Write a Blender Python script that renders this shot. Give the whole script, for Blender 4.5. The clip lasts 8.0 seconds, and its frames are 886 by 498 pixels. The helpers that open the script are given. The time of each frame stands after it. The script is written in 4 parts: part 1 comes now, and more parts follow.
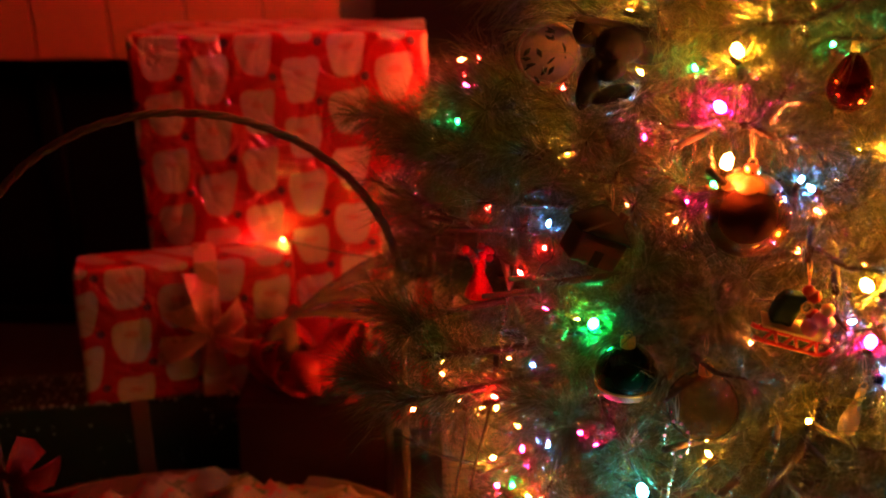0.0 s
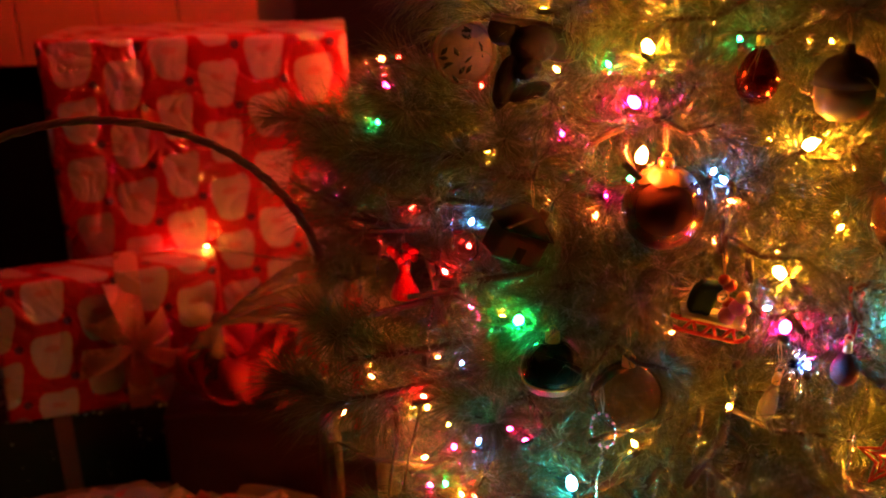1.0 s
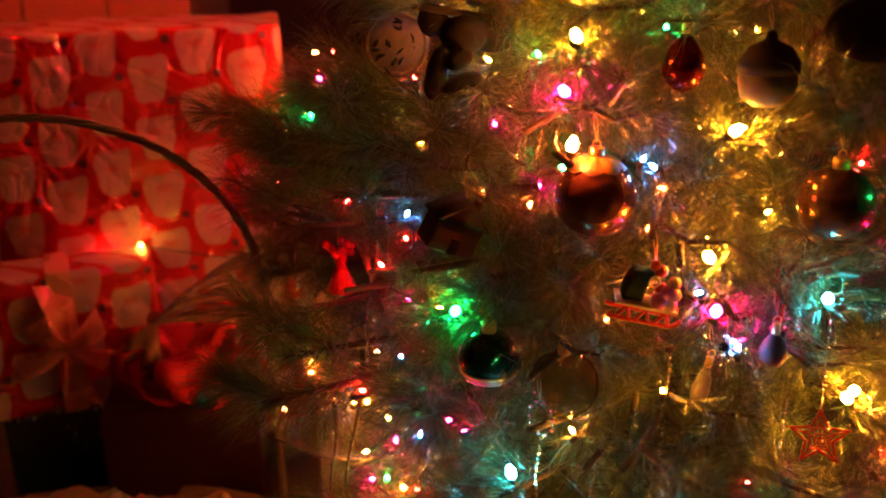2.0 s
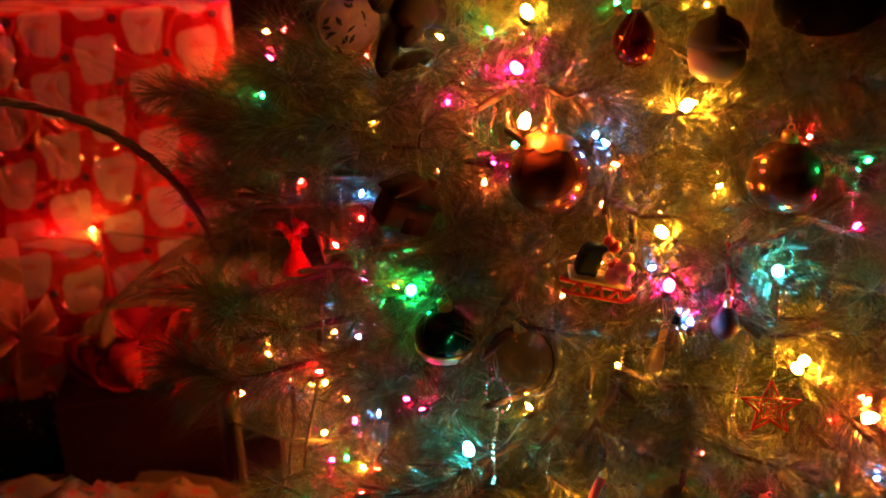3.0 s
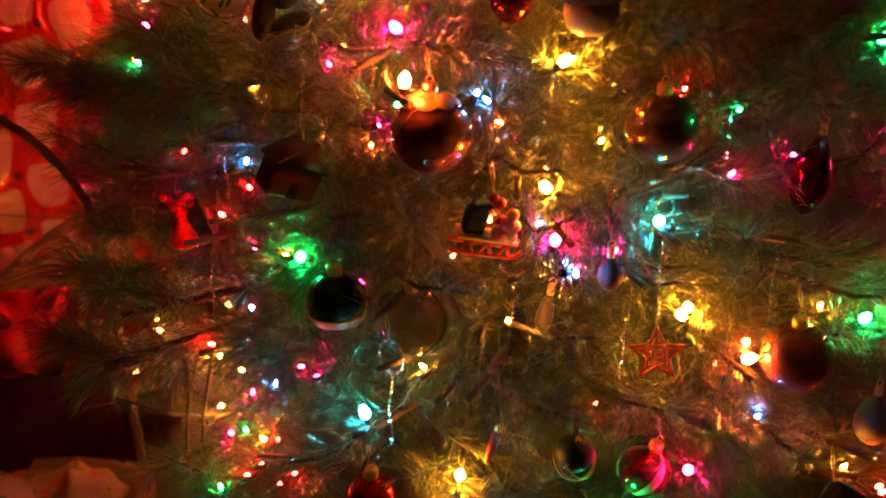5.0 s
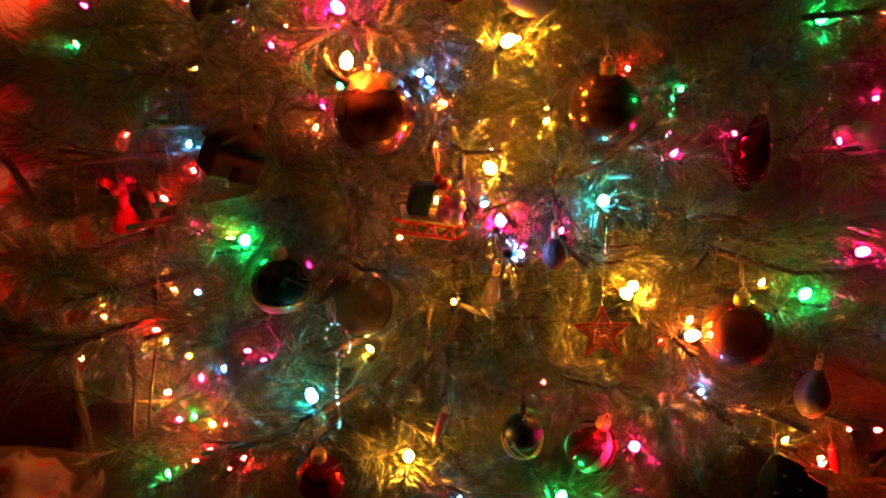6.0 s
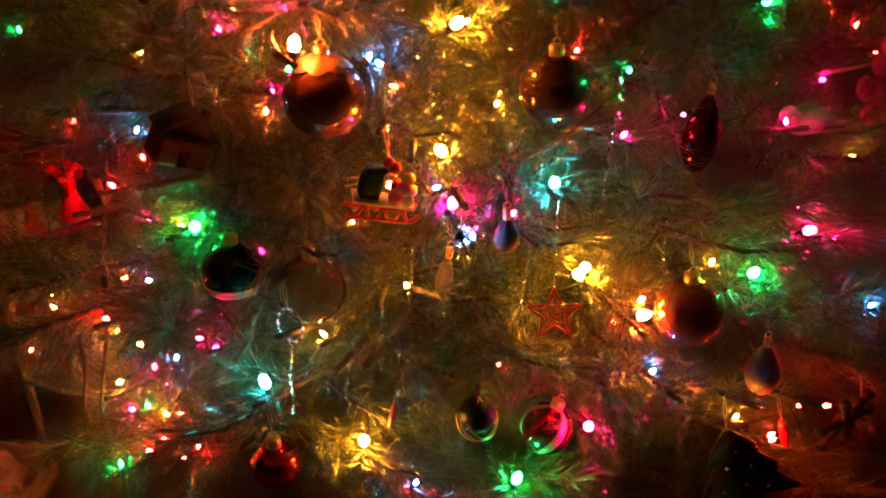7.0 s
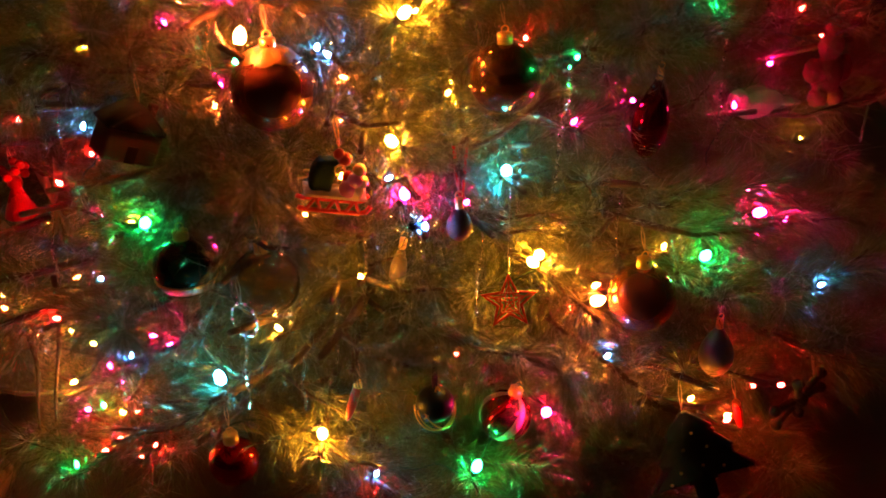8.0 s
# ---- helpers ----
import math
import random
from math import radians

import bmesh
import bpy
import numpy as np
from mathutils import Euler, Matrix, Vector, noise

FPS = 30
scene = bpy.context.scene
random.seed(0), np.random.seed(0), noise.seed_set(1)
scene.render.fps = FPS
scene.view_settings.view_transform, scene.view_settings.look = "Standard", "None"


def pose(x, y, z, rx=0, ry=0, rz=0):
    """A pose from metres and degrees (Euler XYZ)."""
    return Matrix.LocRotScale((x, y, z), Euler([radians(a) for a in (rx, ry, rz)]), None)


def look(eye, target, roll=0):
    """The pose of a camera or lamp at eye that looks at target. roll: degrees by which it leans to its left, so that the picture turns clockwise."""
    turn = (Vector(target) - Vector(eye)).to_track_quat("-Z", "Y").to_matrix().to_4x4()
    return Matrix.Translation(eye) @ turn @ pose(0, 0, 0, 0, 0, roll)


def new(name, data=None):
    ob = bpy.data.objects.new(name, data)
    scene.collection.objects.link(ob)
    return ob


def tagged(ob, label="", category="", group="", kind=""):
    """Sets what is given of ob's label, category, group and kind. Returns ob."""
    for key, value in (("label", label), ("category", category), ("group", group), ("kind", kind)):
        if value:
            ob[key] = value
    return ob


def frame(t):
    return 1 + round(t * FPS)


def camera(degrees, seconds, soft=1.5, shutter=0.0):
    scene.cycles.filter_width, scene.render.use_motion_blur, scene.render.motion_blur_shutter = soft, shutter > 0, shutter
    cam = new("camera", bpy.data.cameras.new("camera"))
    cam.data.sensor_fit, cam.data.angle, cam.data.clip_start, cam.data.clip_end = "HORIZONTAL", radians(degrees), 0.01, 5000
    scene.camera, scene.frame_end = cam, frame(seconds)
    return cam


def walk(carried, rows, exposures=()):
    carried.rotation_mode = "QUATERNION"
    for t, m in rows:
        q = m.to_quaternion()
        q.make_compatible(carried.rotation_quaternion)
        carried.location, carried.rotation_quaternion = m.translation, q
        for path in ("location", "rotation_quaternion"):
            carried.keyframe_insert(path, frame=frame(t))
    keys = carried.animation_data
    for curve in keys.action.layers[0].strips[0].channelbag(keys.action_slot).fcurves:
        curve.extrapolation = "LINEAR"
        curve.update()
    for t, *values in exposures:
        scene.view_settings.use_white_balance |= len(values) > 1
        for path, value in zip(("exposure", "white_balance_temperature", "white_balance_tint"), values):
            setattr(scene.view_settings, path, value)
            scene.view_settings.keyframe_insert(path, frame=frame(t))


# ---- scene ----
cam = camera(51.0, 8.0, soft=1.7)
PATH = [
    (0, (0.03, -0.009, 1.203), (-0.034, 1.87, 0.521), -0.8),
    (0.5, (0.037, -0.008, 1.206), (0.038, 1.869, 0.516), -1.1),
    (1, (0.041, -0.007, 1.206), (0.12, 1.869, 0.516), -1.3),
    (1.5, (0.048, -0.007, 1.203), (0.19, 1.865, 0.513), -1.3),
    (3, (0.062, -0.005, 1.199), (0.332, 1.831, 0.455), -1.4),
    (3.5, (0.066, -0.006, 1.197), (0.375, 1.818, 0.437), -1.3),
    (4, (0.074, -0.007, 1.198), (0.431, 1.8, 0.418), -1.5),
    (4.5, (0.08, -0.009, 1.192), (0.484, 1.783, 0.402), -1.7),
    (6, (0.101, -0.014, 1.185), (0.627, 1.723, 0.345), -1.2),
    (6.5, (0.107, -0.016, 1.182), (0.669, 1.704, 0.331), -1.1),
    (7, (0.111, -0.019, 1.179), (0.709, 1.684, 0.316), -0.9),
    (7.5, (0.115, -0.02, 1.179), (0.743, 1.665, 0.303), -0.8),
    (8, (0.124, -0.024, 1.178), (0.785, 1.645, 0.296), -1.3),
]
walk(cam, [(t, look(eye, target, roll)) for t, eye, target, roll in PATH])
cam.data.dof.use_dof = True
cam.data.dof.focus_distance = 1.02
cam.data.dof.aperture_fstop = 2.5

# ---- world and light: a dark room, tree bulbs, unseen added bulbs, warm fill ----
world = bpy.data.worlds.new("world")
world.use_nodes = True
scene.world = world
world.node_tree.nodes["Background"].inputs[0].default_value = (1.0, 0.62, 0.48, 1)
world.node_tree.nodes["Background"].inputs[1].default_value = 0.011
scene.view_settings.exposure = 0.0
GAIN = 9.0          # strength of all the bulbs

FLOOR = 0.20        # height of the floor
AXIS = Vector((0.60, 1.45, 0))


def tree_radius(z):
    return 0.72 - 0.45 * (z - 0.7)


# ---- materials ----
def material(name):
    m = bpy.data.materials.new(name)
    m.use_nodes = True
    return m, m.node_tree, m.node_tree.nodes["Principled BSDF"]


def node(tree, kind, **values):
    n = tree.nodes.new(kind)
    for k, v in values.items():
        if k in n.inputs:
            n.inputs[k].default_value = v
    return n


def calc(tree, op, a, b=None, c=None):
    n = tree.nodes.new("ShaderNodeMath")
    n.operation = op
    for i, v in enumerate((a, b, c)):
        if v is None:
            continue
        if isinstance(v, (int, float)):
            n.inputs[i].default_value = v
        else:
            tree.links.new(v, n.inputs[i])
    return n.outputs[0]


def blend(tree, fac, a, b):
    n = tree.nodes.new("ShaderNodeMix")
    n.data_type = "RGBA"
    for i, v in ((0, fac), (6, a), (7, b)):
        if isinstance(v, (int, float)):
            n.inputs[i].default_value = v
        elif isinstance(v, tuple):
            n.inputs[i].default_value = (*v, 1)
        else:
            tree.links.new(v, n.inputs[i])
    return n.outputs[2]


def surface(name, dark, light, rough=0.5, metal=0.0, grain=40.0, stain=6.0, bump=0.3, depth=0.001, spec=0.5, stretch=None, island=False, coat=0.0):
    """A plain surface with grain and stains at two scales."""
    m, t, p = material(name)
    co = t.nodes.new("ShaderNodeTexCoord").outputs["Object"]
    if stretch:
        mp = t.nodes.new("ShaderNodeMapping")
        mp.inputs["Scale"].default_value = stretch
        t.links.new(co, mp.inputs[0])
        co = mp.outputs[0]
    fine = node(t, "ShaderNodeTexNoise", Scale=grain, Detail=5.0, Roughness=0.65)
    wide = node(t, "ShaderNodeTexNoise", Scale=stain, Detail=3.0)
    for n in (fine, wide):
        t.links.new(co, n.inputs["Vector"])
    f = calc(t, "ADD", calc(t, "MULTIPLY", fine.outputs[0], 0.55), calc(t, "MULTIPLY", wide.outputs[0], 0.6))
    f = calc(t, "SUBTRACT", f, 0.08)
    if island:
        r = t.nodes.new("ShaderNodeNewGeometry").outputs["Random Per Island"]
        f = calc(t, "ADD", calc(t, "MULTIPLY", f, 0.5), calc(t, "MULTIPLY", r, 0.5))
    t.links.new(blend(t, f, dark, light), p.inputs["Base Color"])
    p.inputs["Roughness"].default_value = rough
    p.inputs["Metallic"].default_value = metal
    p.inputs["Specular IOR Level"].default_value = spec
    p.inputs["Coat Weight"].default_value = coat
    t.links.new(calc(t, "ADD", calc(t, "MULTIPLY", wide.outputs[0], 0.25), rough - 0.1), p.inputs["Roughness"])
    if bump:
        b = node(t, "ShaderNodeBump", Strength=bump, Distance=depth)
        t.links.new(fine.outputs[0], b.inputs["Height"])
        t.links.new(b.outputs[0], p.inputs["Normal"])
    return m


def glow(name, colour, strength):
    """The lit glass of a bulb."""
    m, t, p = material(name)
    p.inputs["Base Color"].default_value = (*colour, 1)
    p.inputs["Roughness"].default_value = 0.2
    p.inputs["Emission Color"].default_value = (*colour, 1)
    p.inputs["Emission Strength"].default_value = strength * GAIN
    return m


def glass(name, colour, rough=0.02):
    m, t, p = material(name)
    p.inputs["Base Color"].default_value = (*colour, 1)
    p.inputs["Roughness"].default_value = rough
    p.inputs["Transmission Weight"].default_value = 1.0
    p.inputs["IOR"].default_value = 1.5
    return m


def needle_material():
    m, t, p = material("pine_needles")
    r = t.nodes.new("ShaderNodeNewGeometry").outputs["Random Per Island"]
    co = t.nodes.new("ShaderNodeTexCoord").outputs["Object"]
    wide = node(t, "ShaderNodeTexNoise", Scale=9.0, Detail=2.0)
    t.links.new(co, wide.inputs["Vector"])
    c = blend(t, r, (0.028, 0.050, 0.013), (0.088, 0.100, 0.027))
    c = blend(t, calc(t, "MULTIPLY", wide.outputs[0], 0.55), c, (0.10, 0.062, 0.02))
    t.links.new(c, p.inputs["Base Color"])
    p.inputs["Roughness"].default_value = 0.30
    p.inputs["Specular IOR Level"].default_value = 0.5
    return m


def wrap_material(name, ground, shape, pitch_u=0.0755, pitch_v=0.096):
    """Glossy printed paper: staggered rows of pale rounded shapes with a small cap mark and dots, finely creased."""
    m, t, p = material(name)
    xyz = t.nodes.new("ShaderNodeSeparateXYZ")
    co = t.nodes.new("ShaderNodeTexCoord").outputs["Object"]
    warp = node(t, "ShaderNodeTexNoise", Scale=14.0, Detail=3.0)
    t.links.new(co, warp.inputs["Vector"])
    wob = calc(t, "MULTIPLY", calc(t, "SUBTRACT", warp.outputs[0], 0.5), 0.022)
    t.links.new(co, xyz.inputs[0])
    u = calc(t, "ADD", calc(t, "ADD", xyz.outputs[0], xyz.outputs[1]), 5.009)
    v = calc(t, "ADD", calc(t, "ADD", xyz.outputs[2], xyz.outputs[1]), 5.0)
    cu = calc(t, "DIVIDE", u, pitch_u)
    col = calc(t, "FLOOR", cu)
    lu = calc(t, "MULTIPLY", calc(t, "SUBTRACT", calc(t, "SUBTRACT", cu, col), 0.5), pitch_u)
    odd = calc(t, "MODULO", col, 2.0)
    cv = calc(t, "ADD", calc(t, "DIVIDE", v, pitch_v), calc(t, "MULTIPLY", odd, 0.42))
    row = calc(t, "FLOOR", cv)
    lv = calc(t, "MULTIPLY", calc(t, "SUBTRACT", calc(t, "SUBTRACT", cv, row), 0.5), pitch_v)
    lu2, lv2 = calc(t, "ADD", lu, wob), calc(t, "ADD", lv, wob)
    # rounded shield: narrower towards its lower end
    half = calc(t, "ADD", 0.0285, calc(t, "MULTIPLY", lv2, 0.14))
    lv2 = calc(t, "SUBTRACT", lv2, calc(t, "MULTIPLY", calc(t, "MAXIMUM", calc(t, "SUBTRACT", lu2, 0.008), 0.0), calc(t, "MULTIPLY", calc(t, "GREATER_THAN", lv2, 0.0), 0.45)))
    a = calc(t, "POWER", calc(t, "ABSOLUTE", calc(t, "DIVIDE", lu2, half)), 4.0)
    b = calc(t, "POWER", calc(t, "ABSOLUTE", calc(t, "DIVIDE", lv2, 0.0362)), 3.0)
    inside = calc(t, "SUBTRACT", 1.0, calc(t, "ADD", a, b))
    n = t.nodes.new("ShaderNodeMapRange")
    n.inputs["From Min"].default_value, n.inputs["From Max"].default_value = -0.1, 0.15
    t.links.new(inside, n.inputs["Value"])
    mask = n.outputs[0]
    # small rosy mark near the top of each shape
    d = calc(t, "ADD", calc(t, "POWER", calc(t, "DIVIDE", lu2, 0.012), 2.0), calc(t, "POWER", calc(t, "DIVIDE", calc(t, "SUBTRACT", lv2, 0.012), 0.006), 2.0))
    rosy = calc(t, "LESS_THAN", d, 1.0)
    # dark dot beside each shape
    e = calc(t, "ADD", calc(t, "POWER", calc(t, "SUBTRACT", lu, pitch_u / 2 - 0.008), 2.0), calc(t, "POWER", calc(t, "SUBTRACT", lv, -0.036), 2.0))
    dot = calc(t, "LESS_THAN", e, 0.007 ** 2)
    c = blend(t, mask, ground, shape)
    c = blend(t, calc(t, "MULTIPLY", rosy, 0.55), c, (0.45, 0.10, 0.08))
    c = blend(t, calc(t, "MULTIPLY", dot, 0.85), c, (0.03, 0.03, 0.07))
    t.links.new(c, p.inputs["Base Color"])
    p.inputs["Roughness"].default_value = 0.3
    p.inputs["Specular IOR Level"].default_value = 0.6
    p.inputs["Coat Roughness"].default_value = 0.14
    p.inputs["Coat IOR"].default_value = 1.8
    bare = calc(t, "SUBTRACT", 1.0, mask)
    t.links.new(calc(t, "MULTIPLY", bare, 0.3), p.inputs["Metallic"])
    t.links.new(calc(t, "ADD", calc(t, "MULTIPLY", bare, 0.55), 0.30), p.inputs["Coat Weight"])
    # sharp creases in the clear film, over broad puckers
    crease = node(t, "ShaderNodeTexNoise", Scale=9.0, Detail=2.0, Roughness=0.5)
    crease.inputs["Distortion"].default_value = 1.5
    t.links.new(co, crease.inputs["Vector"])
    ridge = calc(t, "ABSOLUTE", calc(t, "SUBTRACT", crease.outputs[0], 0.5))
    broad = node(t, "ShaderNodeTexNoise", Scale=22.0, Detail=2.0)
    t.links.new(co, broad.inputs["Vector"])
    hgt = calc(t, "ADD", calc(t, "MULTIPLY", calc(t, "POWER", ridge, 0.6), 1.0), calc(t, "MULTIPLY", broad.outputs[0], 0.35))
    bp = node(t, "ShaderNodeBump", Strength=1.0, Distance=0.06)
    t.links.new(hgt, bp.inputs["Height"])
    t.links.new(bp.outputs[0], p.inputs["Coat Normal"])
    soft = node(t, "ShaderNodeBump", Strength=0.4, Distance=0.02)
    t.links.new(hgt, soft.inputs["Height"])
    t.links.new(soft.outputs[0], p.inputs["Normal"])
    return m


M = {}
M["needles"] = needle_material()
M["bark"] = surface("bark", (0.03, 0.018, 0.011), (0.10, 0.06, 0.036), 0.85, grain=90, stain=20, bump=0.8, depth=0.003)
M["wire"] = surface("wire_green", (0.008, 0.02, 0.01), (0.02, 0.045, 0.02), 0.5, bump=0)
M["socket"] = surface("socket_plastic", (0.006, 0.014, 0.008), (0.015, 0.03, 0.016), 0.4, bump=0)
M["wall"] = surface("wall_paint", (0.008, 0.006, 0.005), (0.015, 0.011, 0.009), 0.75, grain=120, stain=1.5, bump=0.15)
M["ceiling"] = surface("ceiling_paint", (0.5, 0.47, 0.42), (0.6, 0.57, 0.5), 0.9, grain=150, stain=1.5, bump=0.15)
M["carpet"] = surface("carpet", (0.05, 0.035, 0.028), (0.10, 0.07, 0.055), 0.95, grain=350, stain=4, bump=0.8, depth=0.004)
M["tile"] = surface("hearth_tile", (0.40, 0.17, 0.08), (0.55, 0.26, 0.13), 0.5, grain=45, stain=7, bump=0.25)
M["grout"] = surface("grout", (0.10, 0.07, 0.05), (0.16, 0.12, 0.09), 0.9, grain=200, stain=9)
M["stone"] = surface("hearth_slab", (0.06, 0.04, 0.035), (0.12, 0.08, 0.065), 0.6, grain=60, stain=7)
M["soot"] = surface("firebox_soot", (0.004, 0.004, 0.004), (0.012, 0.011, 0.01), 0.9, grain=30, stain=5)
M["black_metal"] = surface("black_metal", (0.008, 0.008, 0.009), (0.02, 0.02, 0.02), 0.4, metal=0.6, bump=0.1)
M["dark_glass"] = surface("dark_glass", (0.003, 0.003, 0.003), (0.006, 0.006, 0.006), 0.12, bump=0.0, spec=0.5)
M["wrap_red"] = wrap_material("wrapping_red", (0.50, 0.004, 0.010), (0.46, 0.36, 0.32))
M["wrap_dark"] = surface("wrapping_dark_red", (0.010, 0.0015, 0.002), (0.026, 0.003, 0.004), 0.3, grain=50, stain=8, bump=0.4, depth=0.004)
M["wrap_cream"] = surface("wrapping_cream", (0.55, 0.40, 0.28), (0.72, 0.56, 0.42), 0.45, grain=12, stain=5, bump=0.4, depth=0.006)
M["ribbon_gold"] = surface("ribbon_gold", (0.66, 0.36, 0.2), (0.85, 0.56, 0.36), 0.26, metal=0.25, grain=220, stain=18, bump=0.2)
M["ribbon_red"] = surface("ribbon_red", (0.30, 0.001, 0.003), (0.46, 0.003, 0.005), 0.7, grain=250, stain=20, bump=0.25)
M["ribbon_brown"] = surface("ribbon_brown", (0.16, 0.08, 0.05), (0.26, 0.14, 0.09), 0.4, grain=220, stain=18, bump=0.2)
M["ribbon_dark_red"] = surface("ribbon_dark_red", (0.22, 0.004, 0.006), (0.36, 0.010, 0.012), 0.5, grain=250, stain=20, bump=0.25)
M["tulle"] = surface("tulle_pale", (0.24, 0.13, 0.11), (0.36, 0.21, 0.18), 0.75, grain=300, stain=25, bump=0.3)
M["tulle"].node_tree.nodes["Principled BSDF"].inputs["Alpha"].default_value = 0.55
M["wicker"] = surface("wicker", (0.08, 0.05, 0.03), (0.2, 0.13, 0.08), 0.55, grain=120, stain=16, bump=0.5, depth=0.002)
M["ball_copper"] = surface("glass_ball_copper", (0.24, 0.075, 0.045), (0.46, 0.17, 0.095), 0.15, metal=0.72, grain=20, stain=14, bump=0.04)
M["ball_brown"] = surface("glass_ball_brown", (0.08, 0.032, 0.022), (0.17, 0.07, 0.045), 0.17, metal=0.75, grain=20, stain=14, bump=0.04)
M["ball_red"] = surface("glass_ball_red", (0.35, 0.004, 0.008), (0.55, 0.012, 0.015), 0.12, metal=0.9, grain=20, stain=14, bump=0.03)
M["gold"] = surface("gold_metal", (0.75, 0.42, 0.10), (0.95, 0.62, 0.22), 0.3, metal=1.0, grain=120, stain=30, bump=0.15)
M["gold_leaf"] = surface("amber_scallop", (0.20, 0.10, 0.018), (0.34, 0.19, 0.04), 0.4, grain=120, stain=30, bump=0.2)
M["gold_leaf"].node_tree.nodes["Principled BSDF"].inputs["Subsurface Weight"].default_value = 0.6
M["gold_leaf"].node_tree.nodes["Principled BSDF"].inputs["Subsurface Scale"].default_value = 0.01
M["silver"] = surface("tinsel_foil", (0.8, 0.8, 0.8), (0.97, 0.97, 0.97), 0.14, metal=1.0, grain=300, stain=60, bump=0.3)
M["thread"] = surface("thread", (0.35, 0.25, 0.15), (0.55, 0.42, 0.28), 0.6, bump=0)
M["red_plastic"] = surface("red_plastic", (0.34, 0.005, 0.006), (0.52, 0.014, 0.013), 0.35, grain=90, stain=20, bump=0.15)
M["red_glitter"] = surface("red_glitter", (0.5, 0.004, 0.01), (0.9, 0.03, 0.04), 0.25, metal=0.35, grain=900, stain=40, bump=1.0, depth=0.002)
M["wood"] = surface("carved_wood", (0.05, 0.015, 0.008), (0.11, 0.036, 0.02), 0.75, grain=60, stain=20, bump=0.3, stretch=(1, 1, 6))
M["pale_wood"] = surface("pale_wood", (0.50, 0.32, 0.16), (0.68, 0.48, 0.27), 0.5, grain=70, stain=20, bump=0.25)
M["green_felt"] = surface("green_felt", (0.008, 0.03, 0.016), (0.02, 0.06, 0.03), 0.9, grain=500, stain=30, bump=0.6)
M["dark_felt"] = surface("dark_felt", (0.010, 0.012, 0.010), (0.022, 0.024, 0.02), 0.95, grain=500, stain=30, bump=0.6)
M["brown_felt"] = surface("brown_felt", (0.010, 0.005, 0.003), (0.024, 0.011, 0.007), 0.95, grain=450, stain=30, bump=0.6)
M["olive"] = surface("olive_glaze", (0.06, 0.042, 0.012), (0.11, 0.08, 0.024), 0.45, grain=50, stain=18, bump=0.15)
M["cream"] = surface("cream_glaze", (0.13, 0.11, 0.08), (0.22, 0.18, 0.14), 0.4, grain=60, stain=25, bump=0.15)
M["lace"] = surface("white_lace", (0.04, 0.014, 0.012), (0.28, 0.13, 0.11), 0.7, grain=130, stain=55, bump=0.5)
M["pink"] = surface("pink_resin", (0.6, 0.08, 0.2), (0.8, 0.18, 0.34), 0.4, grain=90, stain=30, bump=0.15)
M["tan"] = surface("tan_resin", (0.55, 0.32, 0.10), (0.75, 0.5, 0.2), 0.4, grain=90, stain=30, bump=0.15)
M["shell"] = surface("pale_shell", (0.12, 0.075, 0.06), (0.22, 0.14, 0.11), 0.35, grain=40, stain=25, bump=0.2)
M["rosy_fur"] = surface("rosy_plush", (0.14, 0.02, 0.018), (0.30, 0.09, 0.075), 0.95, grain=120, stain=40, bump=0.9, depth=0.003)
M["glass_dark_red"] = surface("glass_dark_red", (0.07, 0.004, 0.005), (0.16, 0.010, 0.010), 0.13, metal=0.8, grain=20, stain=14, bump=0.04)
M["white_fur"] = surface("white_plush", (0.2, 0.14, 0.12), (0.36, 0.27, 0.24), 0.95, grain=260, stain=30, bump=0.9, depth=0.003)
M["glass_green"] = surface("glass_dark_green", (0.006, 0.022, 0.012), (0.015, 0.05, 0.026), 0.2, metal=0.5, grain=20, stain=14, bump=0.04)
M["clear"] = glass("amber_glass", (0.97, 0.78, 0.55), 0.03)
M["clear"].node_tree.nodes["Principled BSDF"].inputs["Transmission Weight"].default_value = 0.97
M["leaf_pale"] = surface("pale_leaf", (0.11, 0.12, 0.085), (0.2, 0.2, 0.15), 0.5, grain=60, stain=25, bump=0.2)


def dotted_paper():
    """Dark green paper with a fine lattice of small paler spots."""
    m, t, p = material("wrapping_green")
    co = t.nodes.new("ShaderNodeTexCoord").outputs["Object"]
    v = node(t, "ShaderNodeTexVoronoi", Scale=85.0)
    v.inputs["Randomness"].default_value = 0.35
    t.links.new(co, v.inputs["Vector"])
    spot = calc(t, "LESS_THAN", v.outputs["Distance"], 0.33)
    wide = node(t, "ShaderNodeTexNoise", Scale=12.0, Detail=3.0)
    t.links.new(co, wide.inputs["Vector"])
    g = blend(t, wide.outputs[0], (0.012, 0.03, 0.016), (0.025, 0.055, 0.03))
    t.links.new(blend(t, spot, g, (0.5, 0.62, 0.46)), p.inputs["Base Color"])
    p.inputs["Roughness"].default_value = 0.35
    b = node(t, "ShaderNodeBump", Strength=0.3, Distance=0.006)
    t.links.new(wide.outputs[0], b.inputs["Height"])
    t.links.new(b.outputs[0], p.inputs["Normal"])
    return m


def floral_paper():
    """Cream tissue with faded red and green blots."""
    m, t, p = material("tissue_floral")
    co = t.nodes.new("ShaderNodeTexCoord").outputs["Object"]
    a = node(t, "ShaderNodeTexNoise", Scale=42.0, Detail=2.0)
    b = node(t, "ShaderNodeTexNoise", Scale=33.0, Detail=2.0)
    c = node(t, "ShaderNodeTexNoise", Scale=9.0, Detail=4.0)
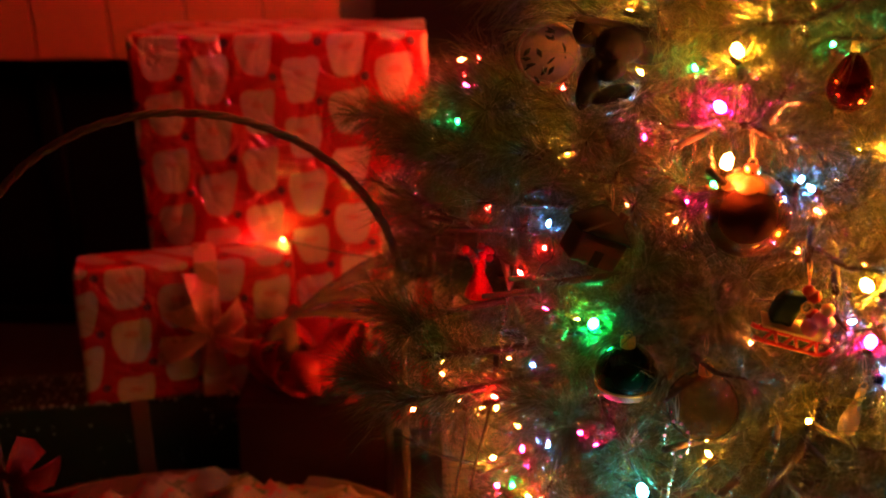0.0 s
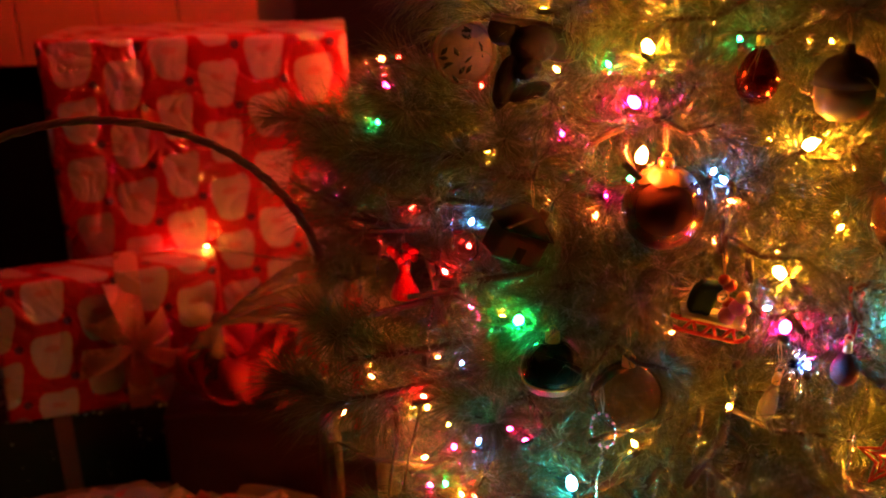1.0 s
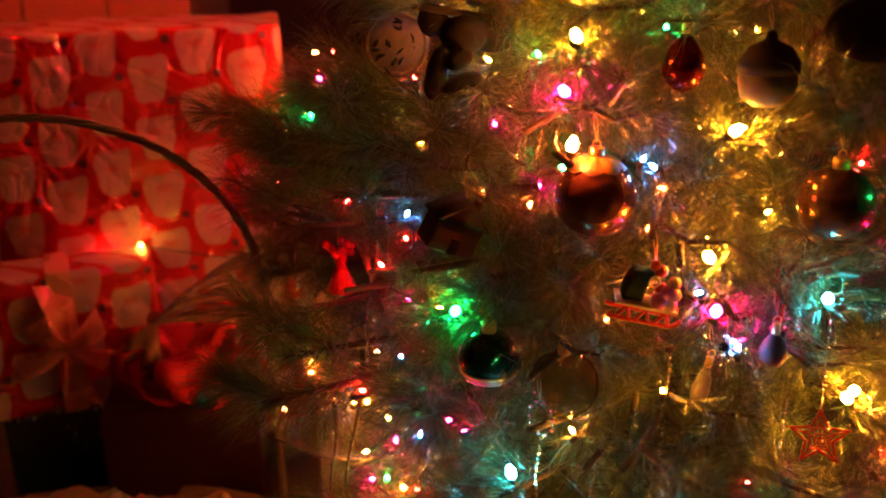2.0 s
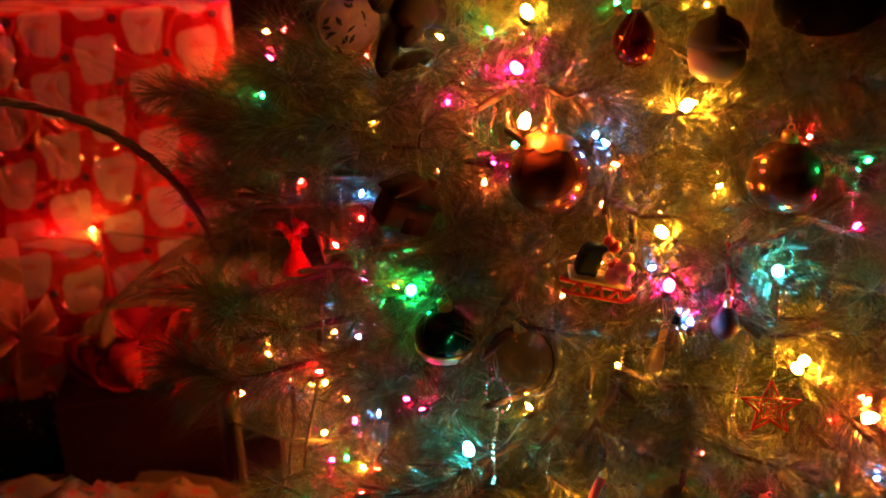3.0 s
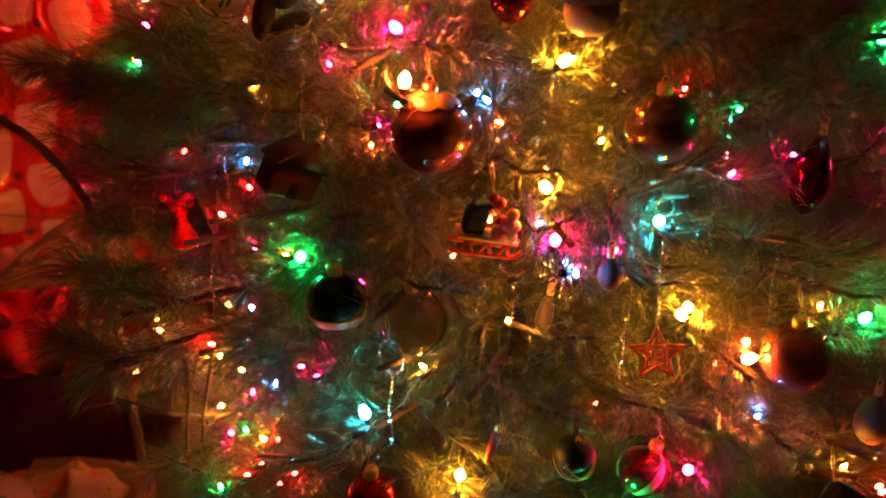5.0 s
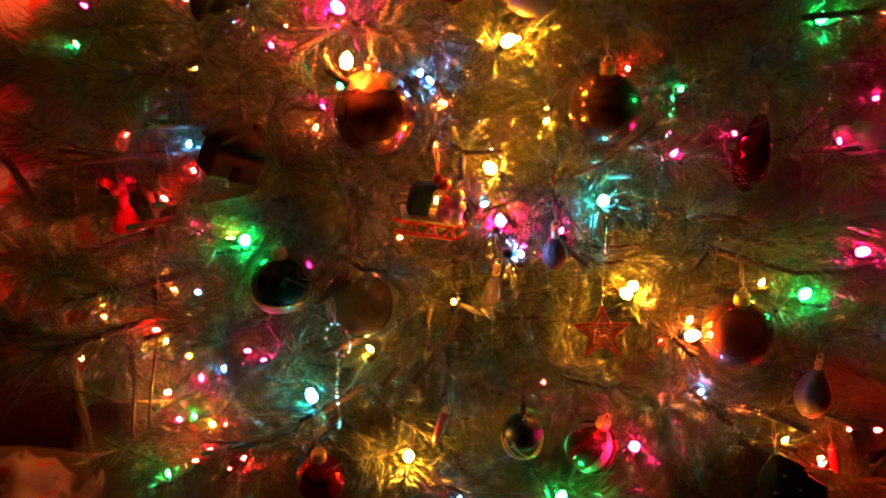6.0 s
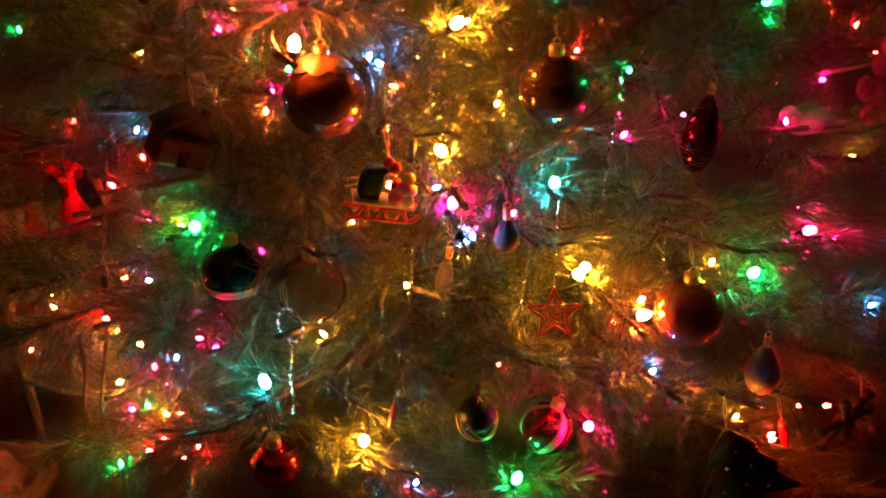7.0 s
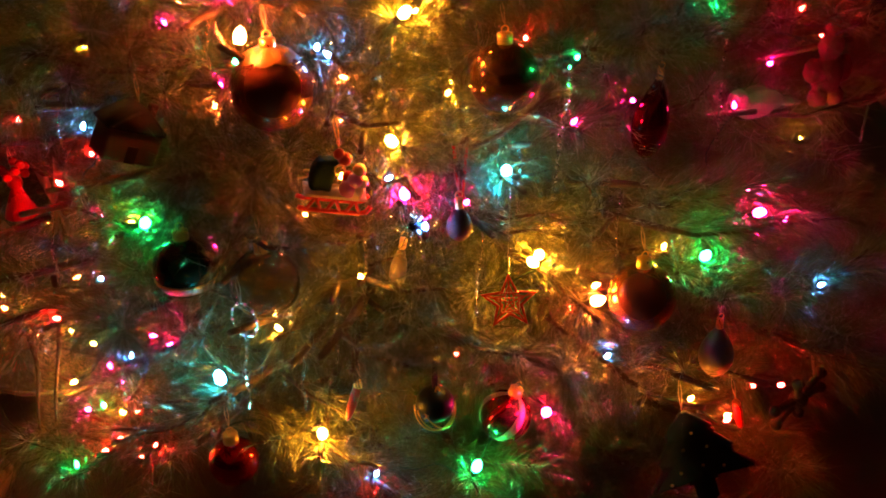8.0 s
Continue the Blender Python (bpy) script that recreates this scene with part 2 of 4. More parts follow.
    for n in (a, b, c):
        t.links.new(co, n.inputs["Vector"])
    k = blend(t, c.outputs[0], (0.20, 0.13, 0.105), (0.34, 0.24, 0.2))
    k = blend(t, calc(t, "MULTIPLY", calc(t, "GREATER_THAN", a.outputs[0], 0.6), 0.8), k, (0.4, 0.03, 0.03))
    k = blend(t, calc(t, "MULTIPLY", calc(t, "GREATER_THAN", b.outputs[0], 0.62), 0.8), k, (0.05, 0.09, 0.04))
    t.links.new(k, p.inputs["Base Color"])
    p.inputs["Roughness"].default_value = 0.6
    return m


M["wrap_green"] = dotted_paper()
M["tissue"] = floral_paper()

LIGHTS = {
    "red": glow("bulb_red", (1.0, 0.008, 0.006), 135),
    "orange": glow("bulb_orange", (1.0, 0.135, 0.020), 112),
    "pink": glow("bulb_pink", (1.0, 0.006, 0.13), 92),
    "yellow": glow("bulb_yellow", (1.0, 0.37, 0.020), 98),
    "green": glow("bulb_green", (0.004, 0.85, 0.14), 55),
    "cyan": glow("bulb_cyan", (0.02, 0.50, 0.72), 64),
    "blue": glow("bulb_blue", (0.05, 0.25, 0.95), 72),
    "dim yellow": glow("bulb_dim_yellow", (1.0, 0.30, 0.03), 34),
    "dim red": glow("bulb_dim_red", (1.0, 0.02, 0.02), 60),
}


# ---- mesh helpers ----
def part(name, bm, mat, parent=None, label="", smooth=True):
    me = bpy.data.meshes.new(name)
    bm.to_mesh(me)
    bm.free()
    return mesh_part(name, me, mat, parent, label, smooth)


def mesh_part(name, me, mat, parent=None, label="", smooth=True):
    if mat:
        me.materials.append(mat)
    if smooth:
        me.polygons.foreach_set("use_smooth", [True] * len(me.polygons))
    ob = new(name, me)
    if parent:
        ob.parent = parent
    if label:
        ob["label"] = label
    return ob


def thing(name, m, label, category, group="", kind=""):
    ob = new(name)
    ob.empty_display_size = 0.02
    ob.matrix_world = m
    return tagged(ob, label, category, group, kind)


def lathe(profile, seg=24, sx=1.0, sy=1.0):
    """A turned body about z from (radius, height) pairs."""
    bm = bmesh.new()
    rings = []
    for r, z in profile:
        if r < 1e-6:
            rings.append([bm.verts.new((0, 0, z))])
        else:
            rings.append([bm.verts.new((r * sx * math.cos(2 * math.pi * i / seg), r * sy * math.sin(2 * math.pi * i / seg), z)) for i in range(seg)])
    for a, b in zip(rings, rings[1:]):
        for i in range(seg):
            j = (i + 1) % seg
            vs = [a[i % len(a)], a[j % len(a)], b[j % len(b)], b[i % len(b)]]
            vs = list(dict.fromkeys(vs))
            if len(vs) > 2:
                bm.faces.new(vs)
    bmesh.ops.recalc_face_normals(bm, faces=bm.faces)
    return bm


def ball_profile(r, n=14, lo=-1.0, hi=1.0, squash=1.0):
    return [(r * math.sqrt(max(0.0, 1 - h * h)), r * squash * h) for h in (math.sin(math.pi / 2 * (lo + (hi - lo) * i / n)) for i in range(n + 1))]


def ellipsoid(bm, centre, size, turn=(0, 0, 0), seg=20):
    m = Matrix.Translation(centre) @ Euler([radians(a) for a in turn]).to_matrix().to_4x4() @ Matrix.Diagonal((*size, 1))
    bmesh.ops.create_uvsphere(bm, u_segments=seg, v_segments=seg // 2 + 2, radius=1, matrix=m)


def tube(points, radii, seg=6, closed=False):
    """A tapered tube along a line of points."""
    bm = bmesh.new()
    pts = [Vector(p) for p in points]
    if isinstance(radii, (int, float)):
        radii = [radii] * len(pts)
    radii = [float(r) for r in radii]
    rings, side = [], Vector((0.31, 0.2, 0.93))
    n = len(pts)
    for i, p in enumerate(pts):
        a, b = (pts[i - 1] if i or closed else p), (pts[(i + 1) % n] if i < n - 1 or closed else p)
        d = (b - a).normalized()
        side = (side - d * side.dot(d))
        if side.length < 1e-4:
            side = d.orthogonal()
        side.normalize()
        up = d.cross(side)
        rings.append([bm.verts.new(p + radii[i] * (math.cos(2 * math.pi * k / seg) * side + math.sin(2 * math.pi * k / seg) * up)) for k in range(seg)])
    pairs = list(zip(rings, rings[1:])) + ([(rings[-1], rings[0])] if closed else [])
    for a, b in pairs:
        for k in range(seg):
            bm.faces.new((a[k], a[(k + 1) % seg], b[(k + 1) % seg], b[k]))
    if not closed:
        bm.faces.new(rings[0][::-1])
        bm.faces.new(rings[-1])
    return bm


def box(size, bevel=0.0, centre=(0, 0, 0), seg=2):
    bm = bmesh.new()
    bmesh.ops.create_cube(bm, size=1, matrix=Matrix.Translation(centre) @ Matrix.Diagonal((*size, 1)))
    if bevel:
        bmesh.ops.bevel(bm, geom=bm.edges[:], offset=bevel, segments=seg, affect="EDGES", profile=0.6)
    return bm


def prism(outline, thick, bevel=0.0):
    """A flat outline in x, z with thickness along y."""
    bm = bmesh.new()
    f = bm.faces.new([bm.verts.new((x, -thick / 2, z)) for x, z in outline])
    out = bmesh.ops.extrude_face_region(bm, geom=[f])
    bmesh.ops.translate(bm, vec=(0, thick, 0), verts=[v for v in out["geom"] if isinstance(v, bmesh.types.BMVert)])
    bmesh.ops.recalc_face_normals(bm, faces=bm.faces)
    if bevel:
        bmesh.ops.bevel(bm, geom=bm.edges[:], offset=bevel, segments=2, affect="EDGES")
    return bm


def strip(points, width, across, thick=0.0008):
    """A ribbon along points; across gives its width's direction at each point."""
    bm = bmesh.new()
    rows = []
    for i, p in enumerate(points):
        w = Vector(across[i]).normalized() * (width[i] if isinstance(width, list) else width) / 2
        d = (Vector(points[min(i + 1, len(points) - 1)]) - Vector(points[max(i - 1, 0)])).normalized()
        n = d.cross(w).normalized() * thick / 2
        p = Vector(p)
        rows.append([bm.verts.new(q) for q in (p - w - n, p + w - n, p + w + n, p - w + n)])
    for a, b in zip(rows, rows[1:]):
        for k in range(4):
            bm.faces.new((a[k], a[(k + 1) % 4], b[(k + 1) % 4], b[k]))
    bm.faces.new(rows[0][::-1])
    bm.faces.new(rows[-1])
    return bm


# ---- the room ----
def slab(name, lo, hi, mat, label, category):
    lo, hi = Vector(lo), Vector(hi)
    ob = part(name, box(hi - lo, 0.0), mat, smooth=False)
    ob.location = (lo + hi) / 2
    return tagged(ob, label, category, kind="structure")


slab("floor", (-3.2, -3.2, FLOOR - 0.12), (3.2, 2.75, FLOOR), M["carpet"], "brown carpeted floor of the dim living room", "floor")
slab("ceiling", (-3.2, -3.2, 2.75), (3.2, 2.75, 2.87), M["ceiling"], "plain off-white ceiling in the dark", "ceiling")
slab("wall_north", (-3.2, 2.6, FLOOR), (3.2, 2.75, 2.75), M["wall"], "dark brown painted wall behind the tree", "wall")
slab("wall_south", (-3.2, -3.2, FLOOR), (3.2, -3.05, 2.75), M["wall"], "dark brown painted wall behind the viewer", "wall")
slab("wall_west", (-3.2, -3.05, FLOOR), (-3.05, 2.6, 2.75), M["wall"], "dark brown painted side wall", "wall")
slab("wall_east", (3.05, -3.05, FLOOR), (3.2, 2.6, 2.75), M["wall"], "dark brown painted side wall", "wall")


def fireplace():
    """Chimney breast with a tiled face, a black firebox and dark glass doors, and a low hearth."""
    top, right, left, front = 0.925, -0.236, -1.75, 1.90
    slab("chimney_breast", (left, front + 0.012, top), (right - 0.004, 2.6, 2.75), M["grout"], "chimney breast faced with orange-brown tiles", "fireplace")
    jamb_w = 0.16
    slab("chimney_jamb", (left, front + 0.30, FLOOR), (left + jamb_w, 2.6, top), M["grout"], "tiled jamb of the fireplace opening", "fireplace")
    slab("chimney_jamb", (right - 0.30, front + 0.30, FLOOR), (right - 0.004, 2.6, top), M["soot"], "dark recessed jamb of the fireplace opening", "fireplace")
    slab("firebox_back", (left + jamb_w, 2.45, FLOOR), (right - 0.30, 2.6, top), M["soot"], "sooty black back of the firebox", "fireplace")
    slab("hearth", (left, 1.42, FLOOR), (right + 0.05, front + 0.30, FLOOR + 0.09), M["stone"], "low dark stone hearth in front of the fireplace", "hearth")
    face = thing("fireplace_facing", pose(0, front, 0), "orange-brown glazed tiles facing the chimney breast", "tiles", kind="structure")
    w, h = 0.158, 0.30
    me = bpy.data.meshes.new("tile")
    bm = box((w - 0.005, 0.012, h - 0.005), 0.0025)
    bm.to_mesh(me)
    bm.free()
    me.materials.append(M["tile"])
    for r in range(3):
        for k in range(9):
            ob = new("tile", me)
            ob.parent = face
            ob.location = (right - w / 2 - k * w + 0.0015, 0.006 + random.uniform(-0.0008, 0.0008), top + h / 2 + r * h)
    door = thing("fireplace_door", pose(0, front + 0.10, 0), "closed dark glass fireplace doors in a black metal frame", "fireplace door")
    x0, x1, z0, z1 = left + 0.2, right - 0.02, FLOOR + 0.09, top
    for a, b, c, d in ((x0, x1, z1 - 0.04, z1), (x0, x1, z0, z0 + 0.04), (x0, x0 + 0.04, z0 + 0.04, z1 - 0.04), (x1 - 0.04, x1, z0 + 0.04, z1 - 0.04), ((x0 + x1) / 2 - 0.02, (x0 + x1) / 2 + 0.02, z0 + 0.04, z1 - 0.04)):
        part("frame", box((b - a, 0.03, d - c), 0.003, ((a + b) / 2, 0, (c + d) / 2)), M["black_metal"], door)
    for a, b in ((x0 + 0.04, (x0 + x1) / 2 - 0.02), ((x0 + x1) / 2 + 0.02, x1 - 0.04)):
        part("pane", box((b - a, 0.006, z1 - z0 - 0.08), 0, ((a + b) / 2, 0.004, (z0 + z1) / 2)), M["dark_glass"], door, "dark reflecting glass pane", smooth=False)


fireplace()


# ---- presents ----
def wobble_box(size, bevel, cuts=6, amount=0.003, seed=0):
    """A box of wrapped paper: rounded edges, faces slightly bulged and dented."""
    bm = box(size, bevel)
    bmesh.ops.subdivide_edges(bm, edges=[e for e in bm.edges if e.calc_length() > 0.06], cuts=cuts, use_grid_fill=True)
    for v in bm.verts:
        n = noise.noise_vector(v.co * 9 + Vector((seed, 0, 0)))
        v.co += n * amount
    return bm


def fold_flaps(parent, size, mat, side=1):
    """The folded paper ends: two triangular flaps on one end of a present."""
    for s in (-1, 1):
        bm = bmesh.new()
        x = side * (size[0] / 2 + 0.0015)
        vs = [bm.verts.new(p) for p in ((x, s * size[1] / 2 * 0.98, -size[2] / 2 * 0.9), (x, s * size[1] / 2 * 0.98, size[2] / 2 * 0.9), (x + side * 0.002, s * size[1] * 0.06, 0))]
        bm.faces.new(vs)
        out = bmesh.ops.extrude_face_region(bm, geom=bm.faces[:])
        bmesh.ops.translate(bm, vec=(side * 0.0015, 0, 0), verts=[v for v in out["geom"] if isinstance(v, bmesh.types.BMVert)])
        part("paper_flap", bm, mat, parent, smooth=False)


def petal(length, width, turn, bend, seed):
    """A ribbon blade of a bow: narrow at the knot, widening, with a slanted end, and folded along its middle."""
    bm = bmesh.new()
    n, rows = 14, []
    m = Euler((0, -turn, 0)).to_matrix()
    for i in range(n + 1):
        s = i / n
        w = width * (0.16 + 0.84 * s ** 0.8) / 2
        rise = -0.005 - bend * math.sin(math.pi * min(1.0, s * 1.1)) ** 0.7
        twist = 0.5 * math.sin(1.8 * s + seed)
        row = []
        for k in range(5):
            q = k / 2 - 1
            x = length * s + (length * 0.16 * q * s if s > 0.5 else 0)
            fold = 0.012 * (1 - abs(q)) * s * (1 if seed % 2 else -1)
            row.append(bm.verts.new(m @ Vector((x, rise - fold - twist * q * w, q * w))))
        rows.append(row)
    for a, b in zip(rows, rows[1:]):
        for k in range(4):
            bm.faces.new((a[k], a[k + 1], b[k + 1], b[k]))
    bmesh.ops.solidify(bm, geom=bm.faces[:], thickness=0.0008)
    return bm


def presents():
    # tall present in glossy red paper
    size = (0.485, 0.20, 0.735)
    g = thing("present", pose(-0.292, 1.60, FLOOR + 0.09 + size[2] / 2, 0, 0, 3.5), "tall present in glossy red paper with pale printed shapes", "present", "presents by the fireplace")
    part("paper", wobble_box(size, 0.008, 8, 0.004, 1), M["wrap_red"], g)
    fold_flaps(g, size, M["wrap_red"], 1)
    # slim present behind it, its pale corner showing
    size = (0.34, 0.05, 0.60)
    b = thing("present", pose(-0.17, 1.735, FLOOR + 0.09 + size[2] / 2 + 0.0, 0, 0, -2), "slim cream present standing behind the large one", "present", "presents by the fireplace")
    part("paper", wobble_box(size, 0.005, 5, 0.002, 4), M["wrap_cream"], b)
    # green present, the red one with the bow on top of it
    size = (0.50, 0.125, 0.245)
    d = thing("present", pose(-0.585, 1.395, FLOOR + 0.09 + size[2] / 2 - 0.09, 0, 0, 9), "dark green present with fine pale dots and a ribbon", "present", "presents by the fireplace")
    part("paper", wobble_box(size, 0.008, 6, 0.003, 2), M["wrap_green"], d)
    part("ribbon", box((0.028, size[1] + 0.004, size[2] + 0.004), 0.001, (0.05, 0, 0)), M["ribbon_brown"], d, "brown ribbon band", smooth=False)
    size2 = (0.345, 0.09, 0.235)
    top = FLOOR + size[2] + 0.003
    e = thing("present", pose(-0.442, 1.400, top + size2[2] / 2, 0, 1.5, 17), "red printed present with a satin bow on the green one", "present", "presents by the fireplace")
    part("paper", wobble_box(size2, 0.008, 5, 0.003, 3), M["wrap_red"], e)
    part("ribbon", box((0.036, size2[1] + 0.005, size2[2] + 0.005), 0.001, (0.03, 0, 0)), M["ribbon_gold"], e, "satin band of coppery ribbon", smooth=False)
    bow = part("bow", lathe(ball_profile(0.014, 6)), M["ribbon_gold"], e, "coppery satin bow with four pointed blades")
    bow.location = (0.03, -size2[1] / 2 - 0.006, 0.0)
    for k, (turn, ln) in enumerate(((96, 0.098), (-28, 0.078), (198, 0.088), (138, 0.070), (-84, 0.105), (32, 0.062))):
        part("bow_blade", petal(ln, 0.052, radians(turn), 0.016, k), M["ribbon_gold"], bow)
    # cream present standing low behind the tree's left side
    size = (0.32, 0.14, 0.40)
    c = thing("present", pose(0.15, 1.375, FLOOR + size[2] / 2, 0, 0, -8), "cream wrapped present half hidden behind the branches", "present", "presents by the fireplace")
    part("paper", wobble_box(size, 0.01, 6, 0.005, 7), M["wrap_cream"], c)
    fold_flaps(c, size, M["wrap_cream"], -1)
    fold_flaps(c, size, M["wrap_cream"], 1)
    # dark box with a big red bow
    size = (0.235, 0.17, 0.285)
    r = thing("gift_box", pose(-0.228, 1.345, FLOOR + size[2] / 2, 0, 0, 2), "dark red gift box topped with a large red ribbon bow", "present", "presents by the fireplace")
    part("box", wobble_box(size, 0.006, 5, 0.003, 9), M["wrap_dark"], r)
    knot = part("bow", lathe(ball_profile(0.022, 6)), M["ribbon_red"], r, "full bright red ribbon bow")
    knot.location = (0.01, -0.03, size[2] / 2 + 0.010)
    for k in range(22):
        a = 2 * math.pi * k / 22 + random.uniform(-0.2, 0.2)
        up = radians(random.uniform(8, 60))
        ln, wd = random.uniform(0.085, 0.135), random.uniform(0.036, 0.052)
        puff = random.uniform(0.020, 0.034)
        pts, acr = [], []
        for i in range(13):
            s = 2 * math.pi * i / 12
            rr = ln / 2 * (1 - math.cos(s))
            hh = puff * math.sin(s)
            pts.append(Vector((math.cos(a) * (rr * math.cos(up) - hh * math.sin(up)), math.sin(a) * (rr * math.cos(up) - hh * math.sin(up)), rr * math.sin(up) + hh * math.cos(up))))
            acr.append(Vector((-math.sin(a), math.cos(a), 0.3 * math.sin(k * 2.1))))
        part("bow_loop", strip(pts, [wd * (0.4 + 0.6 * math.sin(math.pi * i / 12)) for i in range(13)], acr), M["ribbon_red"], knot)
    pts = [Vector((0.02 + 0.045 * q, -0.01 * q, 0.02 + 0.085 * q ** 1.2)) for q in (i / 8 for i in range(9))]
    part("bow_tail", strip(pts, [0.026 + 0.004 * math.sin(i) for i in range(9)], [Vector((0.8, 0.5 + 0.1 * i, -0.3)) for i in range(9)]), M["ribbon_red"], knot, "ribbon end standing up from the bow")
    # gathered tulle in front of the big present: one spray to the side, one drooping
    f = thing("ribbon_fan", pose(-0.242, 1.275, 0.636), "gathered pale tulle tied above the gift box", "ribbon")
    part("knot", lathe(ball_profile(0.012, 6)), M["tulle"], f)
    for lo, hi, reach, count in ((-6, 30, 0.175, 9), (-128, -92, 0.095, 7)):
        for k in range(count):
            a = radians(lo + (hi - lo) * k / (count - 1) + random.uniform(-3, 3))
            ln = reach * random.uniform(0.75, 1.0)
            pts = [Vector((math.cos(a) * ln * s, -0.012 - 0.010 * math.sin(3 * s + k), math.sin(a) * ln * s + 0.012 * math.sin(math.pi * s))) for s in (i / 7 for i in range(8))]
            acr = [Vector((-math.sin(a), 0.7 * math.sin(k * 1.7 + i), math.cos(a))) for i in range(8)]
            part("tulle_fold", strip(pts, [0.005 + 0.016 * i / 7 for i in range(8)], acr, 0.0005), M["tulle"], f)
    part("stem", tube([(0, 0, 0), (0.0, 0.0, -0.09), (0.0, 0.01, -0.135)], 0.004), M["tulle"], f)


presents()


def basket():
    """Wicker basket with a tall bent handle, filled with crumpled printed tissue."""
    b = thing("basket", pose(-0.367, 1.15, FLOOR, 0, 0, 0), "wicker basket with a tall twisted hoop handle", "basket")
    rx, ry, h = 0.302, 0.13, 0.155
    part("body", lathe([(0.001, 0.0), (0.80, 0.0), (0.84, 0.02), (0.93, 0.6), (1.0, 1.0), (0.96, 1.0), (0.9, 0.6), (0.8, 0.03), (0.001, 0.03)], 40), M["wicker"], b)
    b.children[-1].scale = (rx, ry, h)
    for k in range(7):
        z = h * (0.08 + 0.14 * k)
        s = 0.845 + 0.155 * z / h
        pts = [(rx * s * 1.012 * math.cos(a), ry * s * 1.02 * math.sin(a), z + 0.004 * math.sin(24 * a + k * math.pi)) for a in (2 * math.pi * i / 72 for i in range(72))]
        part("weaver", tube(pts, 0.0085, 5, closed=True), M["wicker"], b)
    for twist in (0, 2 * math.pi / 3, 4 * math.pi / 3):
        pts = []
        for i in range(121):
            s = i / 120
            if s < 0.15:
                x, z, n = -0.30, h - 0.06 + s / 0.15 * 0.41, Vector((-1, 0, 0))
            elif s > 0.85:
                x, z, n = 0.30, h - 0.06 + (1 - s) / 0.15 * 0.41, Vector((1, 0, 0))
            else:
                a = math.pi * (s - 0.15) / 0.70
                x, z, n = -0.30 * math.cos(a), h + 0.35 + 0.262 * math.sin(a), Vector((-math.cos(a), 0, math.sin(a)))
            z += 0.06 * x
            w = twist + i * 0.75
            p = Vector((x, 0, z)) + (n * math.cos(w) + Vector((0, 1, 0)) * math.sin(w)) * 0.0028
            pts.append(p)
        part("handle", tube(pts, 0.0032, 6), M["wicker"], b, "twisted bent handle, worn shiny")
    t = bmesh.new()
    bmesh.ops.create_grid(t, x_segments=44, y_segments=26, size=0.5)
    for v in t.verts:
        u, w = v.co.x * 2, v.co.y * 2
        k = max(0.0, 1 - u * u * 0.9 - w * w * 0.9)
        n = noise.noise(Vector((u * 2.6, w * 2.6, 0.3)))
        rdg = abs(noise.noise(Vector((u * 5.5, w * 5.5, 3.1))))
        v.co = Vector((u * 0.27, w * 0.112, 0.110 + 0.080 * k ** 0.5 + 0.055 * n - 0.07 * rdg))
    tis = tagged(part("tissue_paper", t, M["tissue"]), "crumpled cream tissue paper printed with red and green", "tissue paper")
    sol = tis.modifiers.new("thick", "SOLIDIFY")
    sol.thickness = 0.002
    tis.location = (-0.367, 1.15, FLOOR)
    # red ribbon tied at the handle's foot
    k = thing("red_ribbon", pose(-0.592, 1.06, 0.488), "limp red ribbon tied at the basket's rim", "ribbon")
    part("knot", lathe(ball_profile(0.016, 6)), M["ribbon_dark_red"], k)
    for i, (turn, ln) in enumerate(((60, 0.06), (-25, 0.075), (130, 0.07), (-60, 0.07), (10, 0.06))):
        part("ribbon_end", petal(ln, 0.04, radians(turn), 0.02, i), M["ribbon_dark_red"], k)
    part("tail", tube([(0, 0, 0), (0.01, 0.03, -0.06), (0.0, 0.06, -0.145)], 0.004), M["ribbon_dark_red"], k)


basket()

# ---- ornaments hanging on the tree ----
TARGETS = []     # where branches must pass: (point, wanted length past it)
TUFTS = {}       # needles to set close round a bulb, by its place in TARGETS
CLEAR = []       # spaces kept free of needles on the camera's side: (point, radius)
VIEWPOINT = Vector((0.08, 0.0, 1.19))     # about the camera's mean position; the clearing is fitted to its view


def hang(parent, top, length=0.03, mat=None, lean=0.0):
    """A thread loop from a thing's local top to a branch above it."""
    p = parent.matrix_world @ Vector(top)
    q = Vector((lean, 0.012, length))
    inv = parent.matrix_world.to_3x3().inverted()
    a, b = Vector(top), Vector(top) + inv @ q
    mid = (a + b) / 2
    part("hanger", tube([a, mid + Vector((0.002, 0, 0)), b, mid - Vector((0.002, 0, 0)), a], 0.0006, 5), mat or M["thread"], parent)
    TARGETS.append((p + q, 0.05))


def cap_and_hook(parent, z, r=0.008):
    part("cap", lathe([(0.001, z + 0.010), (r * 0.8, z + 0.010), (r, z + 0.009), (r * 1.02, z - 0.001), (r * 0.9, z - 0.002)], 18), M["gold"], parent, "ribbed gold cap")
    pts = [(0.004 * math.cos(a), 0, z + 0.013 + 0.004 * math.sin(a)) for a in (2 * math.pi * i / 12 for i in range(12))]
    part("loop", tube(pts, 0.0007, 5, closed=True), M["gold"], parent)
    hang(parent, (0, 0, z + 0.016), 0.03)


def ornament(name, place, label, turn=(0, 0, 0), clear=0.03):
    ob = thing(name, pose(*place, *turn), label, "ornament", "ornaments on the tree")
    CLEAR.append((Vector(place), clear))
    return ob


def glass_ball(place, r, mat, label, scallop=False):
    o = ornament("glass_ball", place, label, clear=r * 1.06)
